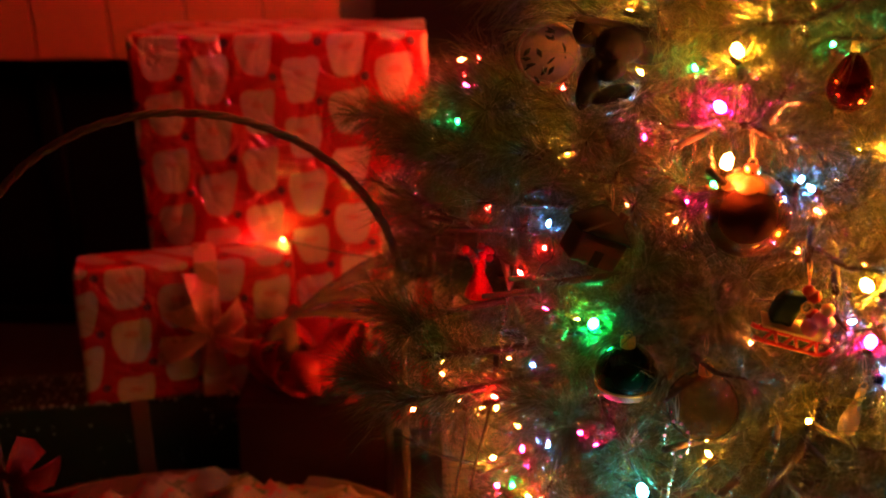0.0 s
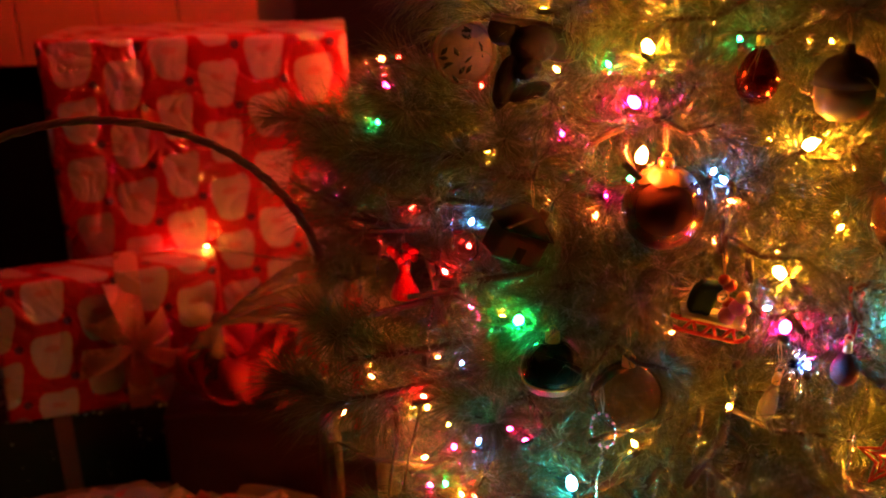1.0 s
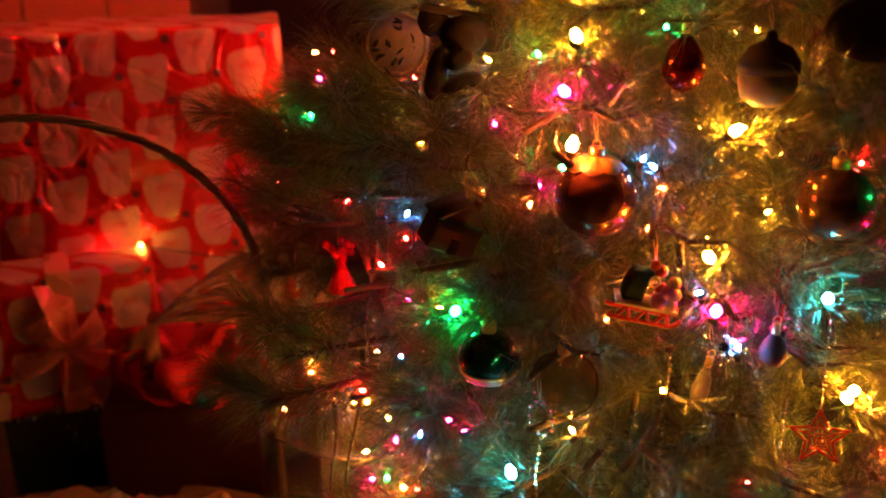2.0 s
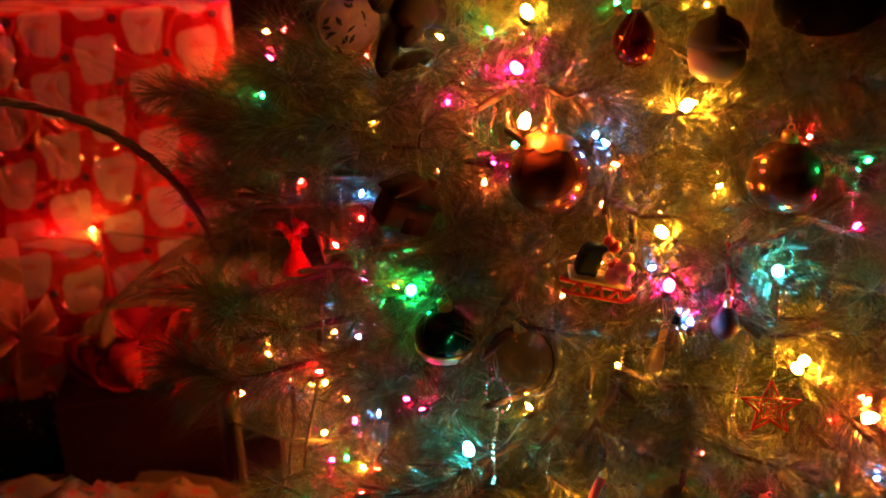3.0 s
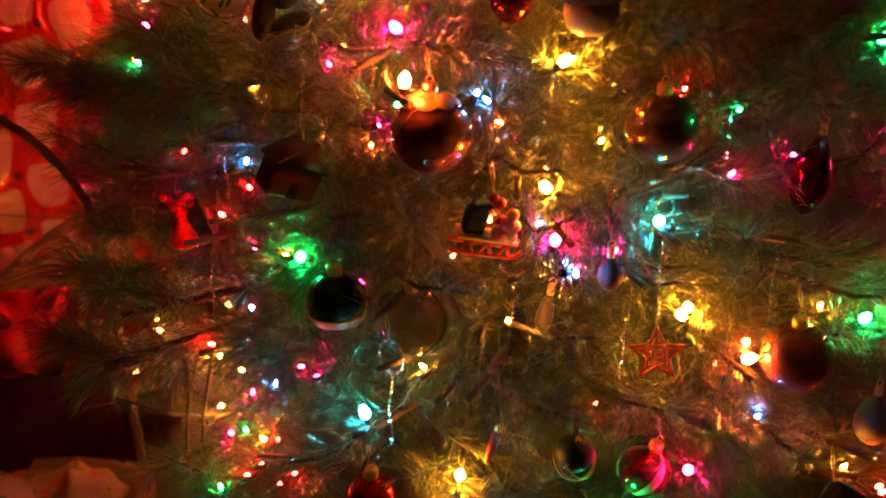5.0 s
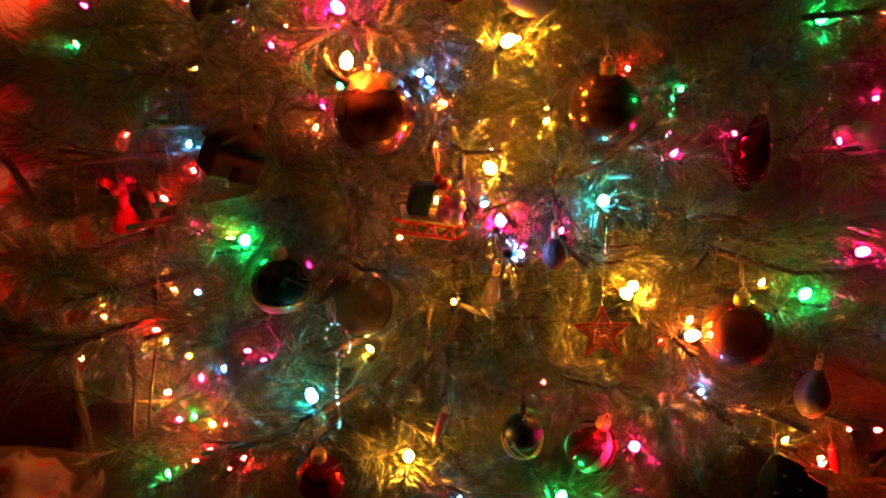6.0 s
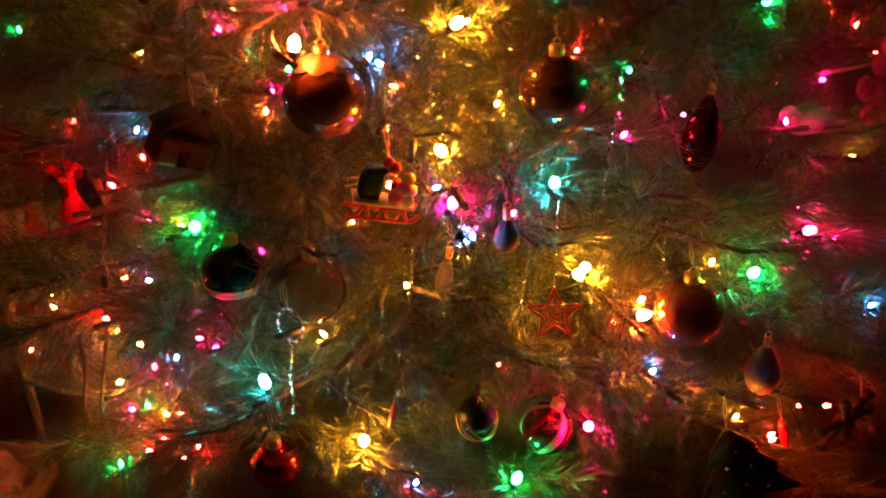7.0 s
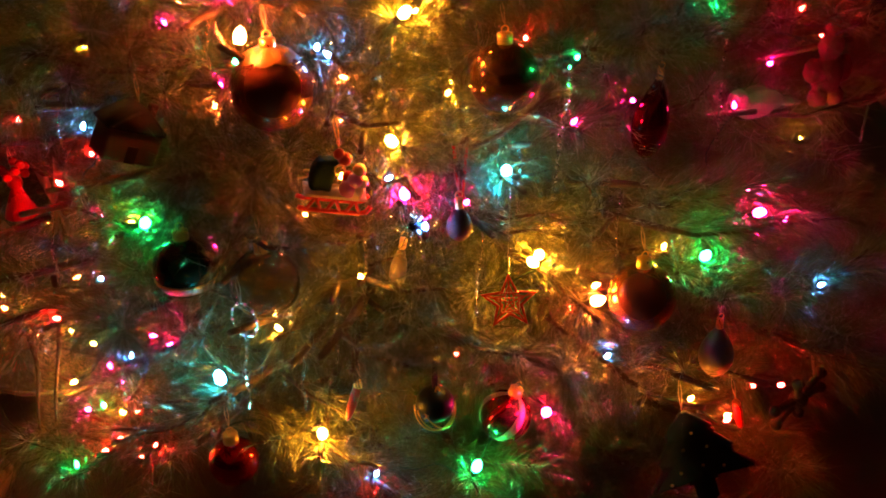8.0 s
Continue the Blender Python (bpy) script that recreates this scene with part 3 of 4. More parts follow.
    part("ball", lathe(ball_profile(r, 24), 40), mat, o)
    if scallop:
        # fluted amber cap over the top of the ball
        bm = bmesh.new()
        n = 72
        rings = []
        for i in range(9):
            h = math.radians(50 + 38 * i / 8)
            ring = []
            for k in range(n):
                a = 2 * math.pi * k / n
                edge = 0.10 * abs(math.sin(a * 4)) * (1 - i / 8)
                rr = (r + 0.0012) * (1 + 0.035 * abs(math.sin(a * 4)) * math.sin(math.pi * i / 8))
                hh = h - edge
                ring.append(bm.verts.new((rr * math.cos(hh) * math.cos(a), rr * math.cos(hh) * math.sin(a), rr * math.sin(hh))))
            rings.append(ring)
        for p, q in zip(rings, rings[1:]):
            for k in range(n):
                bm.faces.new((p[k], p[(k + 1) % n], q[(k + 1) % n], q[k]))
        part("scalloped_cap", bm, M["gold_leaf"], o, "fluted amber cap with scalloped edge")
    cap_and_hook(o, r)
    return o


glass_ball((0.300, 0.870, 0.918), 0.0415, M["ball_copper"], "large dark copper glass ball with an amber scalloped top", True)
glass_ball((0.533, 0.825, 0.912), 0.0370, M["ball_brown"], "dark brown shiny glass ball")
glass_ball((0.647, 0.715, 0.683), 0.0375, M["ball_copper"], "dark red-brown glass ball reflecting the bulbs")
glass_ball((0.204, 0.80, 0.540), 0.0265, M["ball_red"], "small deep red glass ball")


def clear_ball():
    o = ornament("glass_ball", (0.266, 0.842, 0.722), "clear glass bubble ornament", clear=0.036)
    part("ball", lathe(ball_profile(0.037, 20), 36), M["clear"], o)
    inner = part("inner_wall", lathe(ball_profile(0.0345, 20), 36), M["clear"], o)
    inner.data.flip_normals()
    cap_and_hook(o, 0.037, 0.007)
    r = ornament("bead_ring", (0.237, 0.818, 0.697), "oval ring of tiny silver and pink beads", (8, 0, -35), clear=0.028)
    for k in range(30):
        a = 2 * math.pi * k / 30
        bm = lathe(ball_profile(0.0017, 4), 8)
        b = part("bead", bm, M["silver"] if k % 3 else M["pink"], r)
        b.location = (0.0135 * math.cos(a), 0, 0.0215 * math.sin(a))
    part("ring", tube([(0.0135 * math.cos(a), 0, 0.0215 * math.sin(a)) for a in (2 * math.pi * k / 30 for k in range(30))], 0.0009, 5, closed=True), M["silver"], r)
    hang(r, (0, 0, 0.0215), 0.03)


clear_ball()


def capped_ball():
    o = ornament("glass_ball", (0.192, 0.876, 0.741), "dark green glass ball with a cream band below", clear=0.024)
    part("ball", lathe(ball_profile(0.033, 20), 36), M["glass_green"], o)
    part("band", lathe([(0.0332 * math.cos(h) + 0.0008, 0.0332 * math.sin(h)) for h in (radians(-40 + 4 * i) for i in range(6))], 36), M["shell"], o, "cream glazed band")
    part("trim", tube([(0.0318 * math.cos(a), 0.0318 * math.sin(a), -0.0105) for a in (2 * math.pi * k / 36 for k in range(36))], 0.0014, 6, closed=True), M["gold"], o, "thin gold trim")
    cap_and_hook(o, 0.033)


capped_ball()


def drop(place, r, h, mat, label, turn=(0, 0, 0)):
    o = ornament("drop_ornament", place, label, turn, clear=r)
    prof = [(0.0005, -h / 2)] + [(r * math.sin(math.pi * s ** 0.75) ** 0.85 + 0.0006, -h / 2 + h * s) for s in (i / 18 for i in range(1, 18))] + [(0.0005, h / 2)]
    part("body", lathe(prof, 28), mat, o)
    cap_and_hook(o, h / 2 - 0.002, 0.004)
    return o


drop((0.392, 0.892, 1.046), 0.021, 0.062, M["glass_dark_red"], "dark red glass teardrop")
drop((0.704, 0.805, 0.850), 0.020, 0.095, M["glass_dark_red"], "long dark red glass drop", (0, 8, 0))
drop((0.735, 0.688, 0.607), 0.019, 0.066, M["shell"], "pale rosy egg-shaped ornament")
drop((0.457, 0.770, 0.784), 0.0125, 0.040, M["wood"], "small brown wooden egg ornament")
drop((0.402, 0.806, 0.728), 0.0085, 0.052, M["shell"], "pale shell-like icicle ornament", (0, 12, 0))


def tinsel_burst():
    """Ball of fine silver spikes round a small core, with a beaded thread."""
    o = ornament("tinsel_burst", (0.408, 0.775, 0.787), "spiky silver tinsel burst around a dark core", clear=0.022)
    part("core", lathe(ball_profile(0.006, 6), 12), M["black_metal"], o)
    pick = random.Random(8)
    for k in range(110):
        d = Vector((pick.gauss(0, 1), pick.gauss(0, 1), pick.gauss(0, 0.8))).normalized()
        part("spike", tube([d * 0.005, d * pick.uniform(0.018, 0.034) + Vector((0, 0, -0.003 * pick.random()))], [0.0006, 0.00015], 4), M["silver"], o, smooth=False)
    hang(o, (0, 0, 0.006), 0.035, M["silver"])


tinsel_burst()


def ribbon_pair():
    o = ornament("red_ribbon", (0.462, 0.775, 0.815), "narrow red ribbon loop above the wooden egg", clear=0.012)
    for s in (-1, 1):
        pts = [Vector((s * (0.001 + 0.006 * i / 6), 0.002 * i / 6, -0.008 + 0.058 * i / 6)) for i in range(7)]
        part("ribbon_side", strip(pts, 0.0035, [Vector((1, 0.3 * s, 0))] * 7), M["ribbon_red"], o)
    TARGETS.append((Vector((0.462, 0.777, 0.863)), 0.05))


ribbon_pair()


def acorn():
    o = ornament("acorn_ornament", (0.460, 0.848, 1.037), "olive acorn ornament with a dark cap", clear=0.028)
    part("nut", lathe([(0.0005, -0.030), (0.014, -0.0285), (0.0245, -0.021), (0.028, -0.006), (0.027, 0.006), (0.02, 0.010)], 28), M["olive"], o)
    part("cap", lathe([(0.021, 0.004), (0.0292, 0.004), (0.0285, 0.014), (0.020, 0.027), (0.006, 0.034), (0.004, 0.042), (0.0005, 0.043)], 28), M["brown_felt"], o, "dark knobbly cap")
    hang(o, (0, 0, 0.042), 0.03)


acorn()


def oval_plaque():
    o = ornament("oval_ornament", (0.585, 0.860, 1.078), "large dark brown padded oval ornament", clear=0.04)
    bm = bmesh.new()
    ellipsoid(bm, (0, 0, 0), (0.066, 0.020, 0.034), (0, -4, 0), 28)
    for v in bm.verts:
        v.co += v.co * 0.05 * noise.noise(v.co * 45)
    part("body", bm, M["brown_felt"], o)
    part("seam", tube([(0.0665 * math.cos(a), 0, 0.0345 * math.sin(a)) for a in (2 * math.pi * k / 48 for k in range(48))], 0.0016, 6, closed=True), M["olive"], o, "stitched olive edge")
    hang(o, (0, 0, 0.034), 0.03)


oval_plaque()


def fuse(ob):
    """Melts the overlapping shapes of a stuffed toy into one skin."""
    r = ob.modifiers.new("skin", "REMESH")
    r.mode, r.voxel_size, r.use_smooth_shade = "VOXEL", 0.0018, True


def plush_figure():
    """Dark plush toy: one plain mesh."""
    bm = bmesh.new()
    ellipsoid(bm, (0.010, 0, 0.004), (0.026, 0.020, 0.020))
    ellipsoid(bm, (-0.022, 0.002, 0.020), (0.017, 0.010, 0.017))
    ellipsoid(bm, (0.036, 0.004, 0.002), (0.030, 0.013, 0.017), (0, 18, 0))
    ellipsoid(bm, (-0.020, -0.004, -0.034), (0.012, 0.010, 0.030), (0, 16, 0))
    ellipsoid(bm, (0.006, -0.004, -0.046), (0.024, 0.012, 0.010), (0, -18, 0))
    ellipsoid(bm, (0.004, -0.012, -0.020), (0.015, 0.012, 0.010), (0, -28, 0))
    for v in bm.verts:
        v.co += v.normal * 0.002 * noise.noise(v.co * 260)
    o = tagged(part("plush_ornament", bm, M["brown_felt"]), "dark brown plush toy ornament hanging in the branches", "ornament", "ornaments on the tree")
    fuse(o)
    o.location = (0.1735, 0.985, 1.064)
    CLEAR.append((Vector((0.1735, 0.98, 1.064)), 0.034))
    CLEAR.append((Vector((0.160, 0.98, 1.028)), 0.020))
    TARGETS.append((Vector((0.178, 0.992, 1.090)), 0.05))


plush_figure()


def lace_disc():
    o = ornament("lace_disc", (0.119, 1.105, 1.044), "round white lace disc with a dark openwork flower", (-12, 0, -14), clear=0.03)
    r = 0.036
    part("rim", tube([(r * math.cos(a), 0, r * math.sin(a)) for a in (2 * math.pi * k / 40 for k in range(40))], 0.003, 6, closed=True), M["lace"], o)
    part("web", prism([(r * math.cos(2 * math.pi * k / 40), r * math.sin(2 * math.pi * k / 40)) for k in range(40)], 0.0012), M["lace"], o, smooth=False)
    part("dome", lathe([(0.0002, 0.0045), (0.012, 0.004), (0.024, 0.0026), (0.034, 0.0002)], 36), M["lace"], o).rotation_euler = (radians(90), 0, 0)
    pick = random.Random(3)
    for k in range(15):
        a, q = pick.uniform(0, 2 * math.pi), 0.030 * pick.random() ** 0.6
        c = Vector((q * math.cos(a) - 0.004 * (k % 3), -0.0052 + 0.1 * q, q * math.sin(a) - 0.003))
        d = Vector((math.cos(a * 3 + k), 0, math.sin(a * 2 + k))).normalized()
        part("leaf_print", strip([c - d * 0.006, c, c + d * 0.006], [0.0012, pick.uniform(0.003, 0.007), 0.0012], [Vector((-d.z, 0, d.x))] * 3, 0.0008), M["brown_felt"], o, "dark painted leaf")
    hang(o, (0, 0, r), 0.03)


lace_disc()


def wooden_house():
    o = ornament("house_ornament", (0.158, 0.925, 0.868), "dark red-brown wooden house ornament hanging askew", (10, 24, 20), clear=0.038)
    part("body", box((0.058, 0.034, 0.036), 0.004, seg=3), M["wood"], o)
    part("roof", prism([(-0.036, 0.016), (0.036, 0.016), (0.0, 0.044)], 0.042, 0.003), M["brown_felt"], o, "pitched dark brown roof")
    part("chimney", box((0.008, 0.008, 0.016), 0.001, (0.016, 0, 0.036)), M["wood"], o)
    part("door", box((0.011, 0.002, 0.018), 0.0005, (0, -0.0178, -0.008)), M["brown_felt"], o, "dark little door")
    hang(o, (0, 0, 0.043), 0.03)


wooden_house()


def red_bell():
    o = ornament("bell_ornament", (0.038, 1.050, 0.777), "sparkling red glass bell", clear=0.030)
    part("bell", lathe([(0.0005, -0.020), (0.012, -0.021), (0.0185, -0.019), (0.0165, -0.011), (0.012, 0.0), (0.0085, 0.008), (0.006, 0.014), (0.0085, 0.019), (0.0075, 0.026), (0.0005, 0.029)], 24), M["red_glitter"], o)
    for k in range(9):
        a = 2 * math.pi * k / 9
        b = part("berry", lathe(ball_profile(0.0055, 5), 10), M["red_glitter"], o)
        b.location = (0.012 * math.cos(a) * (1 + 0.4 * (k % 2)), 0.008 * math.sin(a), 0.030 + 0.006 * (k % 3))
    hang(o, (0, 0, 0.028), 0.035)
    f = ornament("leaf_spray", (0.072, 1.034, 0.772), "spray of pale grey-green fabric leaves", (0, 0, 10), clear=0.02)
    for k, (turn, ln, w) in enumerate(((74, 0.050, 0.014), (98, 0.040, 0.012), (-95, 0.045, 0.012), (-70, 0.050, 0.013))):
        part("leaf", petal(ln, w, radians(turn), 0.008, k), M["leaf_pale"], f)
    part("stem", tube([(0, 0, -0.01), (0.005, 0.01, 0.0), (0.012, 0.03, 0.006)], 0.0025), M["black_metal"], f, "dark clip")
    TARGETS.append((Vector((0.08, 1.058, 0.781)), 0.03))


red_bell()


def sled():
    """Toy sled: red runners, pale deck, a dark green sack and small packed toys as plain shapes."""
    o = ornament("sled_ornament", (0.345, 0.828, 0.819), "red toy sled with a green sack and small toys aboard", (10, 13, -8), clear=0.036)
    CLEAR.append((Vector((0.340, 0.830, 0.842)), 0.032))
    L = 0.030
    for y in (-0.011, 0.011):
        pts = [(-L - 0.006, y, -0.018), (-L, y, -0.0195), (0, y, -0.0195), (L - 0.004, y, -0.0195), (L + 0.004, y, -0.017), (L + 0.008, y, -0.010)]
        part("runner", tube(pts, 0.0026, 6), M["red_plastic"], o, "curved red runner")
        for x in (-0.02, 0.0, 0.02):
            for s in (-1, 1):
                part("strut", tube([(x, y, -0.0045), (x + s * 0.007, y, -0.019)], 0.0020, 5), M["red_plastic"], o)
    for k in range(4):
        part("deck_slat", box((0.064, 0.0058, 0.0032), 0.0006, (0, -0.0098 + 0.0065 * k, -0.0025)), M["pale_wood"], o, "pale wooden slat")
    sack = box((0.024, 0.018, 0.036), 0.006, (-0.016, 0, 0.0175), 3)
    bmesh.ops.subdivide_edges(sack, edges=[e for e in sack.edges if e.calc_length() > 0.008], cuts=3, use_grid_fill=True)
    for v in sack.verts:
        k = max(0.0, v.co.z - 0.02)
        v.co.x += 0.35 * k
        v.co.y *= 1 - 14 * k
        v.co += Vector(noise.noise_vector(v.co * 110)) * 0.0012
    part("sack", sack, M["green_felt"], o, "dark green cloth sack")
    loop = [(-0.002 + 0.005 * math.cos(a), -0.0135, 0.030 + 0.006 * math.sin(a)) for a in (2 * math.pi * k / 20 for k in range(20))]
    part("cord", tube(loop, 0.0008, 5, closed=True), M["gold"], o, "thin gold cord")
    for k, (x, y, z, r, mt) in enumerate(((0.012, -0.003, 0.006, 0.0085, "pink"), (0.021, -0.004, 0.005, 0.0075, "tan"), (0.017, -0.004, 0.018, 0.0075, "pink"), (0.024, -0.003, 0.016, 0.006, "tan"), (0.019, -0.003, 0.029, 0.006, "tan"), (0.011, 0.003, 0.016, 0.006, "red_plastic"), (0.003, 0.0, 0.038, 0.006, "red_plastic"), (-0.004, 0.0, 0.043, 0.005, "red_plastic"))):
        bm = bmesh.new()
        ellipsoid(bm, (x, y - 0.004, z), (r * 1.15, r, r * 1.2), seg=14)
        part("toy", bm, M[mt], o)
    hang(o, (-0.004, 0, 0.046), 0.04, M["gold"])


sled()


def open_star():
    o = ornament("star_ornament", (0.506, 0.752, 0.690), "red openwork five-pointed star", (-12, -2, -20), clear=0.040)
    R, r = 0.0300, 0.0130

    def pt(k, f=1.0):
        a = math.pi / 2 + math.pi * k / 5
        q = (R if k % 2 == 0 else r) * f
        return (q * math.cos(a), 0, q * math.sin(a))
    part("outline", tube([pt(k) for k in range(10)], 0.0021, 6, closed=True), M["red_plastic"], o)
    part("inner_outline", tube([pt(k, 0.62) for k in range(10)], 0.0014, 6, closed=True), M["red_plastic"], o)
    for k in range(0, 10, 2):
        part("ray", tube([pt(k), pt(k, 0.62), (0, -0.003, 0)], 0.0011, 5), M["red_plastic"], o)
    for w, h in ((0.019, 0.021), (0.009, 0.010)):
        part("square", tube([(-w / 2, -0.003, -h / 2), (w / 2, -0.003, -h / 2), (w / 2, -0.003, h / 2), (-w / 2, -0.003, h / 2)], 0.0013, 5, closed=True), M["red_plastic"], o)
    pts = [(0.0, 0.0, R + 0.001), (0.002, 0.004, 0.06), (0.010, 0.03, 0.125)]
    part("bead_string", tube(pts, 0.0006, 5), M["silver"], o, "string of silver beads")
    for k in range(20):
        s = k / 19
        p = Vector(pts[0]).lerp(Vector(pts[1]), min(1, s * 2)) if s < 0.5 else Vector(pts[1]).lerp(Vector(pts[2]), s * 2 - 1)
        b = part("bead", lathe(ball_profile(0.0014, 4), 8), M["silver"], o)
        b.location = p
    TARGETS.append((o.matrix_world @ Vector(pts[2]), 0.05))


open_star()


def corded_ball():
    o = ornament("corded_ball", (0.419, 0.755, 0.582), "black wooden ball wound with gold cord", clear=0.024)
    part("ball", lathe(ball_profile(0.021, 16), 28), M["black_metal"], o)
    for a in (-28, 0, 30):
        m = Euler((0, 0, radians(a))).to_matrix()
        pts = [m @ Vector((0.0218 * math.cos(t), -0.0218 * math.sin(t) * 0.7 - 0.004, -0.0218 * math.sin(t))) for t in (math.pi * k / 18 for k in range(19))]
        part("cord", tube(pts, 0.001, 5), M["gold"], o, "gold cord")
    part("ribbon", strip([Vector((0.0, 0.0, 0.02)), Vector((0.003, 0.004, 0.05)), Vector((0.008, 0.012, 0.085))], 0.007, [Vector((1, 0.2, 0))] * 3), M["brown_felt"], o, "brown ribbon")
    part("cord_leg", tube([(0.001, -0.004, 0.024), (-0.012, -0.016, 0.0), (-0.017, -0.012, -0.008)], 0.0011, 5), M["gold"], o)
    part("cord_leg", tube([(0.001, -0.004, 0.024), (0.012, -0.016, 0.0), (0.016, -0.012, -0.010)], 0.0011, 5), M["gold"], o)
    TARGETS.append((Vector((0.426, 0.767, 0.675)), 0.05))


corded_ball()


def striped_ball():
    o = ornament("glass_ball", (0.515, 0.778, 0.522), "glass ball with red and cream swirls", (0, 24, 0), clear=0.028)
    r = 0.029
    part("ball", lathe(ball_profile(r, 20), 32), M["ball_brown"], o)
    for k in range(6):
        a0 = 2 * math.pi * k / 6
        pts, acr, wd = [], [], []
        for i in range(15):
            h = radians(-80 + 160 * i / 14)
            a = a0 + 0.9 * i / 14
            n = Vector((math.cos(h) * math.cos(a), math.cos(h) * math.sin(a), math.sin(h)))
            pts.append(n * (r + 0.0006))
            acr.append(Vector((-math.sin(a), math.cos(a), 0)))
            wd.append(0.001 + 0.010 * math.cos(h))
        part("swirl", strip(pts, wd, acr, 0.0012), M["ball_red"] if k % 2 else M["cream"], o)
    cap_and_hook(o, r)


striped_ball()


def felt_tree():
    o = ornament("felt_tree", (0.692, 0.655, 0.507), "black felt tree shape with small gold dots", (-8, -19, -20), clear=0.05)
    half = [(0.0, 0.052), (0.030, 0.020), (0.022, 0.018), (0.046, -0.010), (0.035, -0.013), (0.064, -0.043), (0.013, -0.040), (0.012, -0.072)]
    part("body", prism(half + [(-x, z) for x, z in reversed(half[1:])], 0.014, 0.004), M["dark_felt"], o)
    for x, z in ((0.002, 0.024), (-0.012, 0.006), (0.014, 0.002), (-0.022, -0.022), (0.004, -0.020), (0.026, -0.028), (-0.036, -0.034)):
        b = part("dot", lathe(ball_profile(0.0022, 4), 10), M["gold"], o)
        b.location = (x, -0.0066, z)
    hang(o, (0, 0, 0.05), 0.04)


felt_tree()


def twig_star():
    o = ornament("twig_star", (0.872, 0.690, 0.500), "dark wooden six-armed star with knobbed ends", (16, 8, 14), clear=0.04)
    for k in range(6):
        a = math.pi * k / 3 + 0.15
        d = Vector((math.cos(a), 0, math.sin(a)))
        part("arm", tube([d * 0.0, d * 0.022, d * 0.042], [0.0055, 0.0045, 0.0042], 8), M["dark_felt"], o)
        b = part("knob", lathe(ball_profile(0.0072, 6), 12), M["dark_felt"], o)
        b.location = d * 0.043
    b = part("hub", lathe(ball_profile(0.0115, 8), 16), M["dark_felt"], o)
    hang(o, (0, 0, 0.04), 0.04)


twig_star()


def candle_stick(place, length, turn, label):
    o = ornament("glass_stick", place, label, turn, clear=0.012)
    r = 0.0052
    part("stick", lathe([(0.0005, -length / 2), (r * 0.6, -length / 2 + 0.004), (r, -length / 2 + 0.02), (r * 0.95, length * 0.28), (r * 0.5, length * 0.42), (0.0005, length / 2)], 16), M["red_plastic"], o)
    part("tip", lathe([(r * 0.85, length * 0.30), (r * 0.95, length * 0.34), (r * 0.6, length * 0.42), (0.0005, length * 0.52)], 14), M["gold"], o, "gilded tip")
    hang(o, (0, 0, length / 2), 0.025)


candle_stick((0.333, 0.772, 0.600), 0.052, (0, 20, 0), "slim red glass candle with a gold tip")
candle_stick((0.765, 0.672, 0.522), 0.050, (0, -18, 0), "slim red glass candle with a gold tip")


def plain_figures():
    """Plush shapes: each one plain mesh."""
    bm = bmesh.new()
    for c, s in (((0, 0, 0.028), (0.017, 0.015, 0.017)), ((0, 0, -0.008), (0.022, 0.017, 0.026)), ((-0.024, 0, 0.0), (0.012, 0.010, 0.016)), ((0.025, 0, -0.002), (0.012, 0.010, 0.018)), ((0.014, -0.004, -0.036), (0.011, 0.013, 0.013)), ((-0.013, -0.004, -0.036), (0.011, 0.013, 0.013)), ((0.002, 0, 0.050), (0.012, 0.011, 0.014))):
        ellipsoid(bm, c, s, seg=18)
    for v in bm.verts:
        v.co += v.normal * 0.002 * noise.noise(v.co * 240)
    o = tagged(part("plush_ornament", bm, M["rosy_fur"]), "faded red and rosy plush figure ornament", "ornament", "ornaments on the tree")
    fuse(o)
    o.location = (1.012, 0.872, 0.852)
    CLEAR.append((Vector(o.location), 0.045))
    TARGETS.append((Vector((1.014, 0.876, 0.912)), 0.05))
    bm = bmesh.new()
    ellipsoid(bm, (0, 0, 0), (0.034, 0.016, 0.015), (0, -8, 0))
    ellipsoid(bm, (-0.032, 0, 0.012), (0.012, 0.011, 0.011))
    ellipsoid(bm, (0.042, 0.002, -0.002), (0.024, 0.010, 0.005), (0, 8, 0))
    ellipsoid(bm, (0.008, 0.012, 0.008), (0.024, 0.004, 0.012), (0, 15, 0))
    for v in bm.verts:
        v.co += v.normal * 0.0016 * noise.noise(v.co * 300)
    o = tagged(part("bird_ornament", bm, M["white_fur"]), "white plush bird sitting on a branch", "ornament", "ornaments on the tree")
    fuse(o)
    o.location = (0.880, 0.838, 0.832)
    CLEAR.append((Vector(o.location), 0.028))
    TARGETS.append((Vector((0.884, 0.842, 0.818)), 0.04))


plain_figures()


def tinsel(top, bottom, label="hanging strand of twisted silver tinsel", width=0.0056):
    top, bottom = Vector(top), Vector(bottom)
    o = thing("tinsel_icicle", Matrix.Translation(top), label, "tinsel", "tinsel on the tree")
    n = 60
    pts, acr, wd = [], [], []
    d = bottom - top
    for i in range(n + 1):
        s = i / n
        pts.append(d * s + Vector((0.002 * math.sin(9 * s), 0.002 * math.cos(7 * s), 0)))
        acr.append(Vector((math.cos(i * 1.05), math.sin(i * 1.05), 0.25 * math.sin(i * 2.3))))
        wd.append(width * (0.75 + 0.25 * math.sin(i * 1.7)))
    for k in range(6, n + 1, 16):
        CLEAR.append((top + pts[k], 0.010))
    part("strand", strip(pts, wd, acr, 0.0003), M["silver"], o, smooth=False)
    TARGETS.append((top, 0.04))


